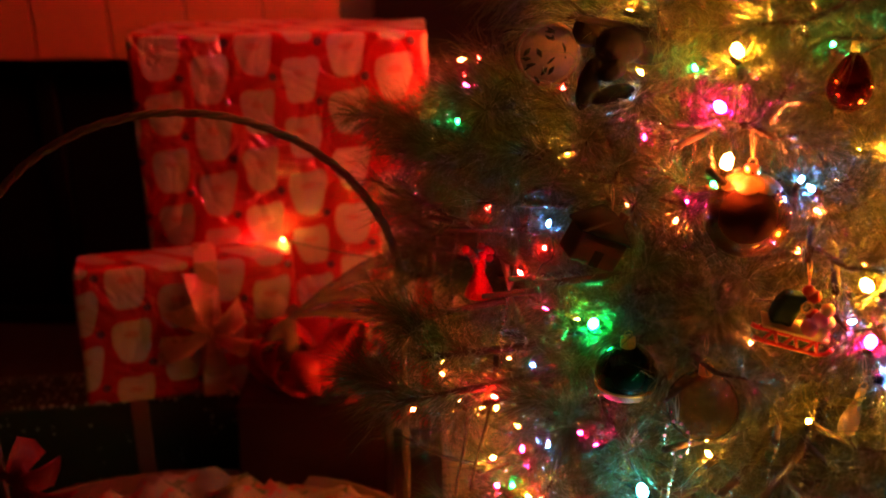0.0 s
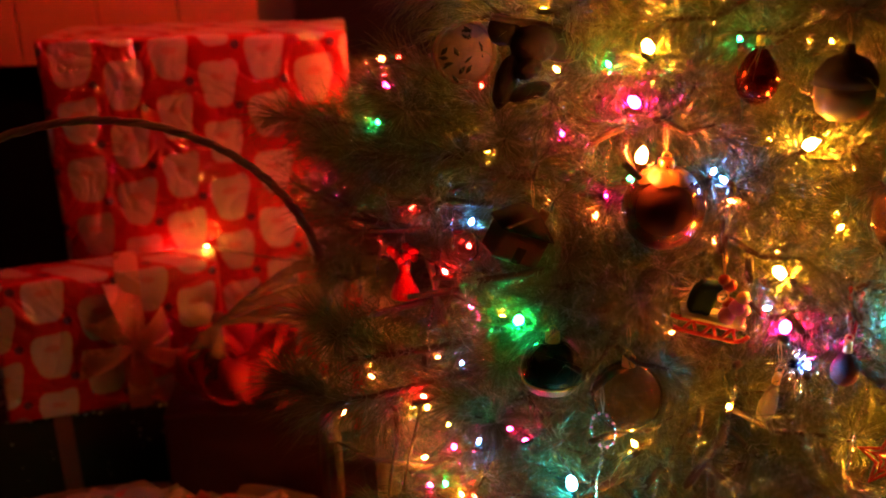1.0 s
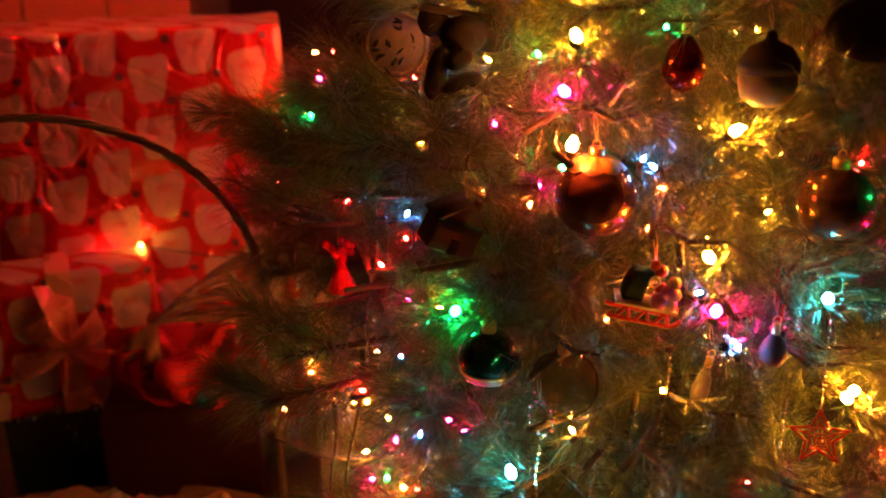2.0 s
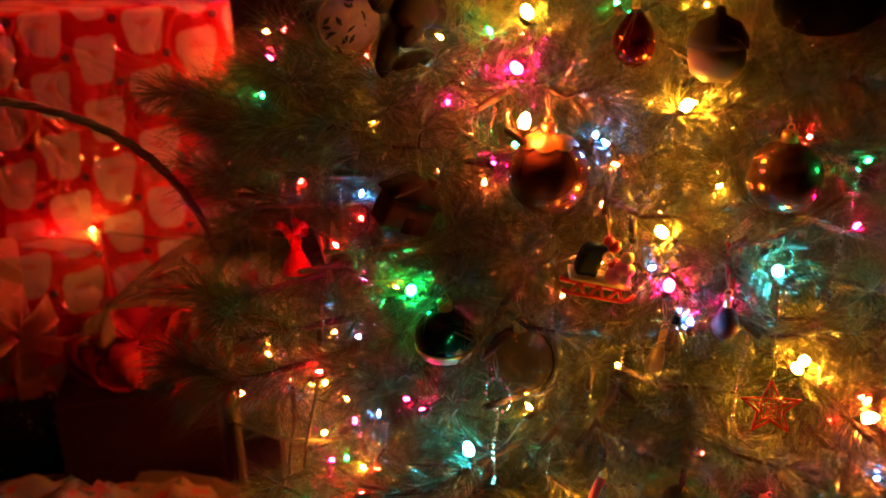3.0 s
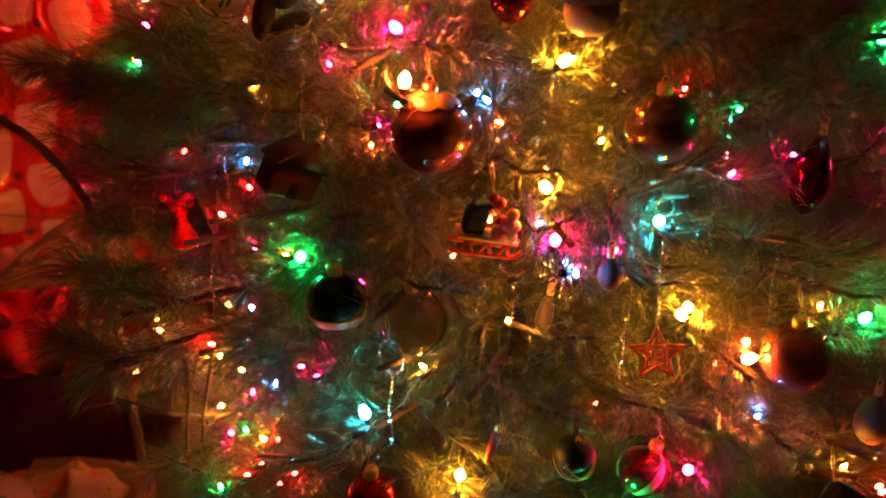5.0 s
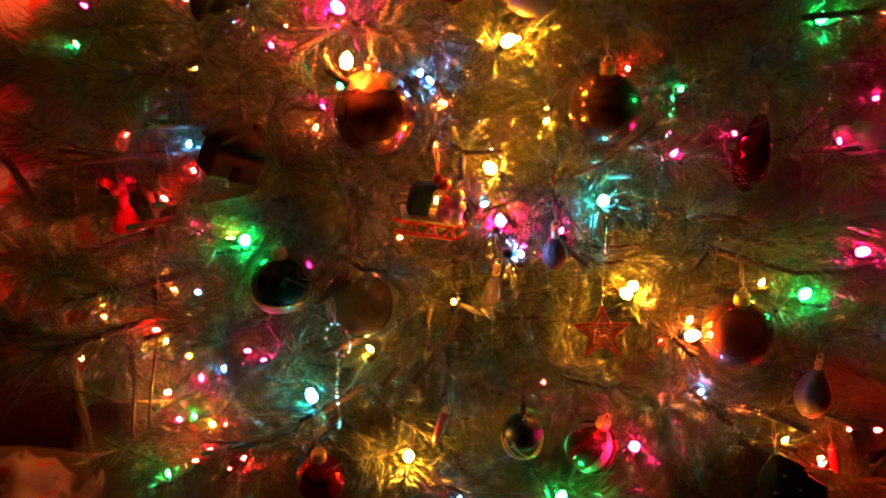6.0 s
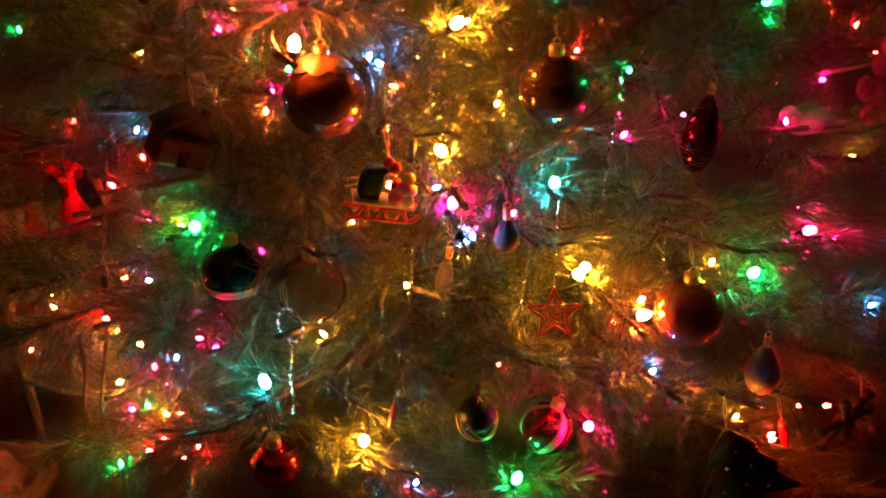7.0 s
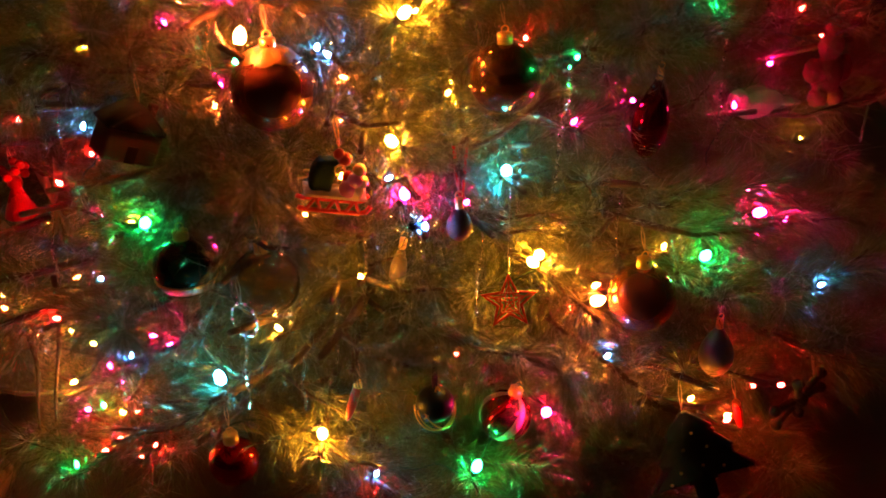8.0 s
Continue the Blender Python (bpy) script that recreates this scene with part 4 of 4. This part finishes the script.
tinsel((0.597, 0.800, 0.938), (0.566, 0.775, 0.780))
tinsel((0.797, 0.812, 0.990), (0.786, 0.792, 0.805))
tinsel((0.489, 0.782, 0.768), (0.470, 0.762, 0.672))
tinsel((-0.012, 1.150, 0.840), (-0.024, 1.125, 0.725))
tinsel((0.010, 1.120, 0.830), (0.000, 1.105, 0.715))
tinsel((0.380, 0.835, 0.865), (0.374, 0.826, 0.805))
tinsel((0.368, 0.812, 0.770), (0.358, 0.795, 0.650))
tinsel((1.100, 0.880, 0.800), (1.092, 0.872, 0.740))
tinsel((0.100, 1.030, 0.900), (0.094, 1.020, 0.820))
tinsel((0.603, 0.806, 0.925), (0.572, 0.782, 0.800))
tinsel((0.552, 0.826, 0.835), (0.540, 0.806, 0.760))
tinsel((0.235, 0.815, 0.690), (0.228, 0.800, 0.600))
tinsel((0.290, 0.800, 0.655), (0.284, 0.790, 0.590))
tinsel((0.070, 1.000, 0.780), (0.062, 0.985, 0.690))
tinsel((0.640, 0.760, 0.800), (0.630, 0.745, 0.720))
tinsel((0.250, 0.900, 0.990), (0.244, 0.890, 0.930))
tinsel((0.330, 0.800, 0.720), (0.322, 0.785, 0.640))

# ---- the string lights: bulbs at their places on the branches ----
BIG = {
    "yellow": ((0.284, 0.900, 1.074), (0.553, 0.790, 0.710), (0.566, 0.800, 0.712), (0.299, 0.785, 0.557), (0.439, 0.862, 0.981), (0.408, 0.828, 0.861)),
    "pink": ((0.283, 0.940, 1.012), (0.420, 0.828, 0.801), (0.826, 0.752, 0.734), (0.546, 0.735, 0.546)),
    "orange": ((0.2726, 0.860, 0.975), (0.5955, 0.722, 0.686)),
    "green": ((0.162, 0.925, 0.776), (0.740, 0.732, 0.705), (0.467, 0.752, 0.482), (0.795, 0.840, 0.981)),
    "cyan": ((0.203, 0.805, 0.643), (0.529, 0.810, 0.815)),
}
MINI = {
    "red": ((0.573, 0.857, 0.942), (0.123, 1.13, 0.791), (0.022, 1.14, 0.773), (0.085, 0.995, 0.809), (0.055, 0.955, 0.669), (0.094, 0.925, 0.515), (0.364, 0.82, 0.442), (0.746, 0.668, 0.521), (0.686, 0.865, 0.615), (0.075, 0.93, 0.50), (0.13, 0.92, 0.498), (1.02, 0.875, 0.885), (1.06, 0.88, 0.905), (0.112, 0.93, 0.478), (0.05, 1.15, 0.84)),
    "pink": ((0.022, 1.255, 0.981), (0.219, 1.0, 0.967), (0.267, 0.985, 0.897), (0.120, 1.08, 0.622), (0.149, 0.893, 0.658), (0.164, 0.875, 0.653), (0.095, 1.06, 0.533), (0.061, 1.018, 0.504), (0.498, 0.846, 0.770), (0.818, 0.808, 0.848), (0.12, 1.05, 0.74), (0.606, 0.805, 0.86), (0.685, 0.815, 0.87)),
    "yellow": ((0.272, 0.825, 0.675), (0.699, 0.678, 0.558), (0.702, 0.758, 0.713), (0.136, 1.01, 0.949), (0.150, 0.97, 0.760), (0.600, 0.735, 0.697), (0.10, 1.0, 0.500), (0.992, 0.88, 0.757), (0.06, 1.05, 0.60), (0.355, 0.79, 0.735), (0.20, 1.02, 1.10), (0.16, 1.06, 1.09)),
    "green": ((0.011, 1.16, 0.952), (0.257, 0.952, 1.05), (0.272, 0.90, 0.942), (0.598, 0.79, 0.934), (0.08, 1.01, 0.51), (0.044, 0.90, 0.512), (0.385, 0.93, 1.075)),
    "blue": ((0.197, 1.020, 1.013), (0.350, 0.875, 0.953), (0.120, 1.04, 0.854), (0.106, 1.055, 0.659), (0.123, 0.995, 0.580), (0.415, 0.865, 0.806), (0.420, 0.770, 0.787), (0.865, 0.68, 0.666), (0.599, 0.70, 0.628), (0.361, 0.80, 0.470), (0.36, 0.872, 0.945)),
}


def bulb_meshes():
    """Shared bodies of the two kinds of bulb and their sockets."""
    made = {}
    for kind, r, h in (("big", 0.0053, 0.0160), ("mini", 0.0024, 0.0090)):
        prof = [(r * 0.55, 0.0), (r * 0.9, h * 0.18), (r, h * 0.36), (r * 0.82, h * 0.62), (r * 0.45, h * 0.86), (0.0002, h)]
        if kind == "big":
            prof = [(r * 0.6, 0.0), (r * 0.84, h * 0.09), (r * 0.98, h * 0.22), (r * 1.04, h * 0.38), (r * 0.99, h * 0.54), (r * 0.84, h * 0.72), (r * 0.55, h * 0.88), (r * 0.28, h * 0.96), (0.0002, h)]
        for colour, mat in LIGHTS.items():
            me = bpy.data.meshes.new("bulb")
            bm = lathe(prof, 16 if kind == "big" else 10)
            bm.to_mesh(me)
            bm.free()
            me.materials.append(mat)
            me.polygons.foreach_set("use_smooth", [True] * len(me.polygons))
            made[kind, colour] = me
        me = bpy.data.meshes.new("socket")
        bm = lathe([(0.0005, -h * 0.75), (r * 0.6, -h * 0.75), (r * 0.72, -h * 0.3), (r * 0.8, h * 0.05), (r * 0.5, h * 0.06)], 10)
        bm.to_mesh(me)
        bm.free()
        me.materials.append(M["socket"])
        made[kind, "socket"] = me
    return made


BULBS = bulb_meshes()
rng = random.Random(5)


def light_string(spots, label):
    """One wire with its bulbs: spots are (kind, colour, place of the bulb's middle)."""
    o = thing("string_lights", Matrix.Identity(4), label, "string lights", "string lights on the tree")
    ends = []
    for kind, colour, place, shown in spots:
        p = Vector(place)
        out = (p - AXIS)
        out.z = 0
        out.normalize()
        axis = (out * rng.uniform(0.1, 0.9) + Vector((rng.uniform(-0.6, 0.6), rng.uniform(-0.3, 0.3), rng.uniform(0.2, 1.0)))).normalized()
        h = 0.0160 if kind == "big" else 0.0090
        base = p - axis * h * 0.4
        m = Matrix.Translation(base) @ axis.to_track_quat("Z", "Y").to_matrix().to_4x4()
        b = new("bulb", BULBS[kind, colour])
        b.matrix_world = m
        b.parent = o
        b["label"] = f"lit {colour} bulb"
        s = new("socket", BULBS[kind, "socket"])
        s.parent = b
        foot = base - axis * h * 0.72
        ends.append(foot)
        if shown or rng.random() < 0.35:
            TARGETS.append((foot, 0.035 if kind == "big" else 0.025))
            TUFTS[len(TARGETS) - 1] = (210 if kind == "big" else 60) if shown else 0
        if shown:
            CLEAR.append((p, 0.0105 if kind == "big" else 0.0065))
    for a, b in zip(ends, ends[1:]):
        inward = AXIS - (a + b) / 2
        inward.z = 0
        sag = inward.normalized() * min(0.10, 0.35 * (b - a).length) + Vector((0, 0, -0.12 * (b - a).length))
        pts = [a.lerp(b, s) + sag * (4 * s * (1 - s)) + Vector(noise.noise_vector((a + b) * 5 + Vector((s * 3, 0, 0)))) * 0.012 * math.sin(math.pi * s) for s in (i / 12 for i in range(13))]
        part("wire", tube(pts, 0.0013, 5), M["wire"], o)


SPOTS = [("big", c, p, True) for c, ps in BIG.items() for p in ps] + [("mini", c, p, True) for c, ps in MINI.items() for p in ps]
# unseen bulbs added round the tree and deep in it, brightening needles and presents
def unseen_bulbs(count, z0, z1, a0, a1, f0, f1, colours, kinds=("mini",)):
    for k in range(count):
        z, a = rng.uniform(z0, z1), radians(rng.uniform(a0, a1))
        rad = tree_radius(z) * rng.uniform(f0, f1)
        SPOTS.append((rng.choice(kinds), rng.choice(colours), (AXIS.x + rad * math.cos(a), AXIS.y + rad * math.sin(a), z), False))


unseen_bulbs(18, 0.78, 1.22, 238, 302, 0.45, 0.72, ("orange", "orange", "yellow", "red", "red", "pink"))
unseen_bulbs(20, 0.80, 1.12, 238, 268, 0.60, 0.76, ("orange", "yellow", "yellow"))
unseen_bulbs(6, 0.45, 0.72, 206, 230, 0.65, 0.82, ("red", "red", "pink"))
unseen_bulbs(12, 0.72, 1.15, 172, 184, 0.92, 1.0, ("red", "red", "pink", "orange", "yellow"))
unseen_bulbs(6, 0.50, 0.72, 203, 225, 0.84, 0.93, ("orange", "yellow", "red"))
unseen_bulbs(5, 0.55, 0.72, 200, 212, 0.78, 0.86, ("orange", "yellow"))
# high cluster on the left, added to light the presents and chimney tiles
unseen_bulbs(60, 1.25, 1.66, 170, 204, 0.98, 1.07, ("orange", "red", "yellow", "red", "pink", "red"), ("big",))
unseen_bulbs(10, 1.20, 1.90, 180, 300, 0.85, 1.0, ("red", "orange", "yellow", "pink", "green", "blue"), ("big", "mini"))
unseen_bulbs(12, 0.5, 1.9, -20, 120, 0.85, 1.0, ("red", "orange", "yellow", "pink", "green", "blue"), ("big", "mini"))
# hidden bulbs added among the needles to brighten the foliage around them
SPOTS += [("mini", rng.choice(("yellow", "orange", "orange")), p, False) for p in ((0.39, 0.925, 0.905), (0.445, 0.925, 0.845), (0.38, 0.93, 0.79), (0.47, 0.915, 0.97), (0.395, 0.93, 1.02), (0.33, 0.91, 0.76), (0.50, 0.90, 0.88))]
SPOTS += [("mini", c, p, False) for c, p in (("orange", (0.24, 1.02, 0.98)), ("orange", (0.25, 1.03, 0.92)), ("yellow", (0.22, 1.05, 1.03)), ("orange", (0.18, 1.06, 0.95)), ("orange", (0.26, 1.00, 0.87)), ("red", (0.14, 1.12, 1.00)), ("orange", (0.30, 0.99, 1.04)), ("orange", (0.21, 1.03, 0.88)), ("yellow", (0.48, 0.90, 1.04)), ("red", (1.0, 0.92, 0.92)), ("red", (1.05, 0.93, 0.88)), ("pink", (0.97, 0.93, 0.85)), ("red", (0.95, 0.92, 0.96)), ("pink", (0.88, 0.84, 0.72)), ("red", (0.80, 0.76, 0.56)), ("red", (0.62, 0.82, 0.62)), ("red", (0.48, 0.84, 0.58)), ("red", (0.84, 0.735, 0.50)), ("red", (0.90, 0.75, 0.475)), ("orange", (0.80, 0.73, 0.47)), ("red", (0.95, 0.80, 0.55)), ("pink", (0.96, 0.85, 0.66)))]
SPOTS.sort(key=lambda s: (round(s[2][2] / 0.16), math.atan2(s[2][1] - AXIS.y, s[2][0] - AXIS.x)))
for i in range(0, len(SPOTS), 24):
    light_string(SPOTS[i:i + 24], "green-wired string of lit coloured bulbs, with unseen added ones between")


def trailing_string():
    """An added tail of the string, its bulbs between the tall present and the one before it, to make the paper glow."""
    o = thing("string_lights", Matrix.Identity(4), "added tail of string lights between the presents, lighting their paper", "string lights", "string lights on the tree")
    # the red bulb is an unseen fill, tucked behind the front present
    spots = (("dim yellow", (-0.292, 1.472, 0.683)), ("dim red", (-0.350, 1.484, 0.655)))
    feet = []
    for colour, p in sorted(spots, key=lambda q: q[1][0]):
        b = new("bulb", BULBS["mini", colour])
        b.matrix_world = pose(*p, 70, 0, rng.uniform(-60, 60))
        b.parent = o
        b["label"] = f"lit {colour} bulb"
        s = new("socket", BULBS["mini", "socket"])
        s.parent = b
        feet.append(b.matrix_world @ Vector((0, 0, -0.008)))
    feet.append(Vector((0.02, 1.30, 0.70)))
    for a, b in zip(feet, feet[1:]):
        pts = [a.lerp(b, t) + Vector((0, 0.004, -0.010)) * (4 * t * (1 - t)) for t in (i / 8 for i in range(9))]
        part("wire", tube(pts, 0.0013, 5), M["wire"], o)


trailing_string()


# ---- the pine tree ----
def array_mesh(name, verts, quads, tris):
    me = bpy.data.meshes.new(name)
    nq, nt = len(quads), len(tris)
    me.vertices.add(len(verts))
    me.vertices.foreach_set("co", verts.astype(np.float32).ravel())
    me.loops.add(nq * 4 + nt * 3)
    me.loops.foreach_set("vertex_index", np.concatenate([quads.ravel(), tris.ravel()]).astype(np.int32))
    me.polygons.add(nq + nt)
    me.polygons.foreach_set("loop_start", np.concatenate([np.arange(nq) * 4, nq * 4 + np.arange(nt) * 3]).astype(np.int32))
    me.update(calc_edges=True)
    return me


def unit(a):
    return a / np.maximum(np.linalg.norm(a, axis=-1, keepdims=True), 1e-9)


gen = np.random.default_rng(11)
CLEAR_P = np.array([p for p, r in CLEAR])
CLEAR_R = np.array([r for p, r in CLEAR])
CLEAR_D = unit(np.array(VIEWPOINT) - CLEAR_P)     # towards the camera


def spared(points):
    """False where a needle would hide a bulb or an ornament from the camera."""
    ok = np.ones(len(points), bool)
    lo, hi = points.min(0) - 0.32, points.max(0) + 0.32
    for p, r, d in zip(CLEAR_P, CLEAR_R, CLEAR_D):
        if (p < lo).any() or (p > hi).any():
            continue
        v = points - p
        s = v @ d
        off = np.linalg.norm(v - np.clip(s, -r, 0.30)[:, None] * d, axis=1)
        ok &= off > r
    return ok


def needles_along(a, b, count, spread=1.0, size=1.0):
    """Needles set round the twig from a to b, pointing forwards and out."""
    d = unit(b - a)
    side = unit(np.cross(d, (0.3, 0.2, 0.93)))
    up = np.cross(d, side)
    s = gen.random(count) ** 0.8
    ang = gen.random(count) * 2 * np.pi
    lean = np.radians(gen.uniform(22, 62, count) * spread)
    lean = np.where(s > 0.9, lean * 0.6, lean)
    length = gen.uniform(0.045, 0.085, count)
    rad = np.cos(ang)[:, None] * side + np.sin(ang)[:, None] * up
    way = np.cos(lean)[:, None] * d + np.sin(lean)[:, None] * rad
    base = a + (b - a) * s[:, None]
    length *= size
    bend = (gen.normal(0, 0.011, (count, 3)) + np.array((0, 0, -0.010))) * size
    mid = base + way * length[:, None] * 0.5 - bend * 0.12
    tip = base + way * length[:, None] + bend
    flat = unit(np.cross(way, gen.normal(size=(count, 3)))) * gen.uniform(0.00030, 0.00048, count)[:, None] * min(1.0, size * 0.9)
    return base, mid, tip, flat


def needle_mesh(sets):
    base, mid, tip, flat = (np.concatenate([s[i] for s in sets]) for i in range(4))
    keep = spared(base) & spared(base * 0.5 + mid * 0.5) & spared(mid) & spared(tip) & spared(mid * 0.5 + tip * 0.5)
    keep |= gen.random(len(keep)) < 0.02
    base, mid, tip, flat = base[keep], mid[keep], tip[keep], flat[keep]
    n = len(base)
    if not n:
        return None
    verts = np.stack([base - flat * 0.8, base + flat * 0.8, mid + flat, mid - flat, tip], 1).reshape(-1, 3)
    i = np.arange(n)[:, None] * 5
    return array_mesh("needles", verts, i + np.array((0, 1, 2, 3)), i + np.array((3, 2, 4)))


tree = thing("christmas_tree", pose(AXIS.x, AXIS.y, FLOOR), "long-needled pine tree hung with lights and ornaments", "christmas tree")
BASE = np.array((AXIS.x, AXIS.y, FLOOR))
part("trunk", tube([(0.01 * math.sin(3 * z), 0.01 * math.cos(2.3 * z), z) for z in (i * 0.1 for i in range(23))], [0.045 - 0.0019 * i for i in range(23)], 12), M["bark"], tree)


def in_present(p):
    return -0.04 < p[0] < 0.34 and p[1] > 1.26 and p[2] < 0.63


def branch(start, tip, pass_by=None, density=1.0, tuft=0):
    """A limb from the trunk to tip with side twigs and needles; pass_by: a point it goes through near its end."""
    start, tip = np.array(start), np.array(tip)
    ln = np.linalg.norm(tip - start)
    if pass_by is not None:
        s0 = min(0.97, np.linalg.norm(np.array(pass_by) - start) / max(ln, 1e-6))
    sway = gen.normal(0, 0.02, 3)
    ss = np.linspace(0, 1, 12)
    line = start + (tip - start) * ss[:, None] + sway * np.sin(np.pi * ss)[:, None] + np.array((0, 0, -0.045 * ln)) * np.sin(np.pi * ss)[:, None]
    if pass_by is not None:
        here = np.array([np.interp(s0, ss, line[:, i]) for i in range(3)])
        line += (np.array(pass_by) - here) * np.clip(ss / s0, 0, 1)[:, None] ** 2
    if any(in_present(p) for p in line[3:]):
        return
    thick = 0.012 * min(1.0, ln / 0.6)
    bm = tube([Vector(p - BASE) for p in line], [thick * (1 - 0.82 * s) + 0.0012 for s in ss], 6)
    sets = [needles_along(line[-4], line[-1], int(330 * density)), needles_along(line[-6], line[-4], int(160 * density))]
    if tuft and pass_by is not None:
        # a close whorl of shorter needles round the bulb that the twig carries
        p, d = np.array(pass_by), unit(line[-1] - line[-3])
        sets.append(needles_along(p - d * 0.02, p + d * 0.012, tuft, 1.45, 0.78))
    s, sign = gen.uniform(0.34, 0.42), 1
    while s < 0.97:
        p = np.array([np.interp(s, ss, line[:, i]) for i in range(3)])
        d = unit(line[min(11, int(s * 11) + 1)] - line[int(s * 11)])
        lat = unit(np.cross(d, (0, 0, 1))) * sign
        tl = gen.uniform(0.10, 0.21) * (1.15 - 0.55 * s) * (0.6 + 0.4 * min(1.0, ln / 0.6))
        way = unit(d * gen.uniform(0.6, 1.0) + lat * gen.uniform(0.5, 1.0) + np.array((0, 0, gen.uniform(-0.25, 0.45))))
        q = p + way * tl
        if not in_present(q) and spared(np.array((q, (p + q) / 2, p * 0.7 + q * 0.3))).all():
            mid = (p + q) / 2 + np.array((0, 0, -0.01))
            sub = tube([Vector(v - BASE) for v in (p, mid, q)], [0.0034, 0.0026, 0.0014], 5)
            me = bpy.data.meshes.new("tmp")
            sub.to_mesh(me)
            sub.free()
            bm.from_mesh(me)
            bpy.data.meshes.remove(me)
            sets.append(needles_along(p + (q - p) * 0.25, q, int(tl * 2700 * density)))
        s += gen.uniform(0.06, 0.11)
        sign = -sign
    b = part("branch", bm, M["bark"], tree)
    me = needle_mesh(sets)
    if me:
        for_local = np.empty(len(me.vertices) * 3, np.float32)
        me.vertices.foreach_get("co", for_local)
        me.vertices.foreach_set("co", (for_local.reshape(-1, 3) - BASE).astype(np.float32).ravel())
        n = mesh_part("needles", me, M["needles"], b, smooth=False)
        n["kind"] = "stuff"


# limbs that carry the bulbs and ornaments
for i, (p, past) in enumerate(TARGETS):
    out = np.array(p) - np.array((AXIS.x, AXIS.y, p.z))
    r = np.linalg.norm(out)
    way = unit(out)
    start = np.array((AXIS.x, AXIS.y, max(FLOOR + 0.08, p.z - gen.uniform(-0.02, 0.16) * r / 0.6)))
    turn = np.cross(way, (0, 0, 1)) * gen.normal(0, 0.15)
    tip = np.array(p) + unit(way + turn + np.array((0, 0, gen.uniform(-0.1, 0.25)))) * past
    near = p.y < 1.35 and p.z < 1.3
    branch(start, tip, pass_by=p, density=0.28 if p.x < 0.21 and 0.46 < p.z < 0.70 else 0.62 if near else 0.3, tuft=TUFTS.get(i, 0))

# the other limbs, in whorls up the trunk
level, turn = 0.31, 0.0
while level < 2.25:
    whorl = 7 if level < 1.35 else 5
    for k in range(whorl):
        a = turn + 2 * math.pi * k / whorl + gen.normal(0, 0.12)
        z = level + gen.normal(0, 0.02)
        zt = z + gen.uniform(0.0, 0.12)
        r = max(0.06, tree_radius(zt)) * gen.uniform(0.84, 1.10)
        tip = (AXIS.x + r * math.cos(a), AXIS.y + r * math.sin(a), zt)
        near = -2.9 < math.atan2(math.sin(a), math.cos(a)) < -0.3 and level < 1.25
        # limbs that would cross the camera's line to a hung thing are shortened
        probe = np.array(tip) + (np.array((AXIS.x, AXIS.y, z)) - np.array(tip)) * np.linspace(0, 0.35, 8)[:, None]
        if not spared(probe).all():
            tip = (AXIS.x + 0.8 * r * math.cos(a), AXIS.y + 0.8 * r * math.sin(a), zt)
        low_left = tip[0] < 0.27 and 0.42 < zt < 0.72
        # 1.3: thicker limbs high on the left, added to shade the foliage below
        branch((AXIS.x, AXIS.y, z), tip, density=0.15 if low_left else 1.0 if near else 1.3 if 1.05 < level < 1.32 and math.cos(a) < -0.6 else 0.4)
    level += 0.085
    turn += 0.55

# long shoots that stand out in front of the others
SHOOTS = (
    (0.038, 1.011, 0.936), (-0.022, 0.989, 0.758), (-0.033, 0.922, 0.689), (0.131, 0.870, 0.854), (0.057, 0.975, 0.905),
    (-0.006, 0.926, 0.740), (0.220, 0.797, 0.780), (0.666, 0.758, 0.940), (0.294, 0.715, 0.715), (0.571, 0.634, 0.655),
    (0.120, 0.827, 0.727), (0.566, 0.792, 1.015), (0.203, 0.841, 0.859), (0.885, 0.645, 0.580), (0.872, 0.697, 0.675), (0.158, 1.057, 1.093),
    (0.950, 0.750, 0.550), (1.050, 0.850, 0.500), (1.000, 0.800, 0.420), (0.850, 0.680, 0.420), (0.740, 0.660, 0.400), (1.120, 0.900, 0.650), (1.120, 0.950, 0.800),
    (0.000, 1.170, 0.800), (-0.030, 1.200, 0.740), (0.020, 1.200, 0.860), (-0.020, 1.170, 0.680), (0.050, 1.190, 0.720), (-0.050, 1.220, 0.900), (-0.040, 1.150, 0.960), (-0.035, 1.040, 0.560), (-0.045, 1.010, 0.630), (-0.010, 0.990, 0.500), (0.060, 1.040, 1.000), (0.100, 0.960, 0.960),
)
for p in SHOOTS:
    p = np.array(p)
    start = np.array((AXIS.x, AXIS.y, p[2] - gen.uniform(0.0, 0.14)))
    branch(start, p + unit(p - start) * 0.03, density=1.5)

# bare stems low on the left side
for a, b in (((0.058, 1.000, 0.700), (0.030, 0.985, 0.520)), ((0.020, 0.985, 0.640), (0.012, 0.975, 0.520)), ((0.160, 0.890, 0.705), (0.215, 0.850, 0.625))):
    a, b = Vector(a), Vector(b)
    part("branch", tube([a.lerp(b, t) + Vector((0.004 * math.sin(5 * t), 0, 0)) - Vector(BASE) for t in (i / 6 for i in range(7))], [0.0034 - 0.0003 * i for i in range(7)], 6), M["bark"], tree)
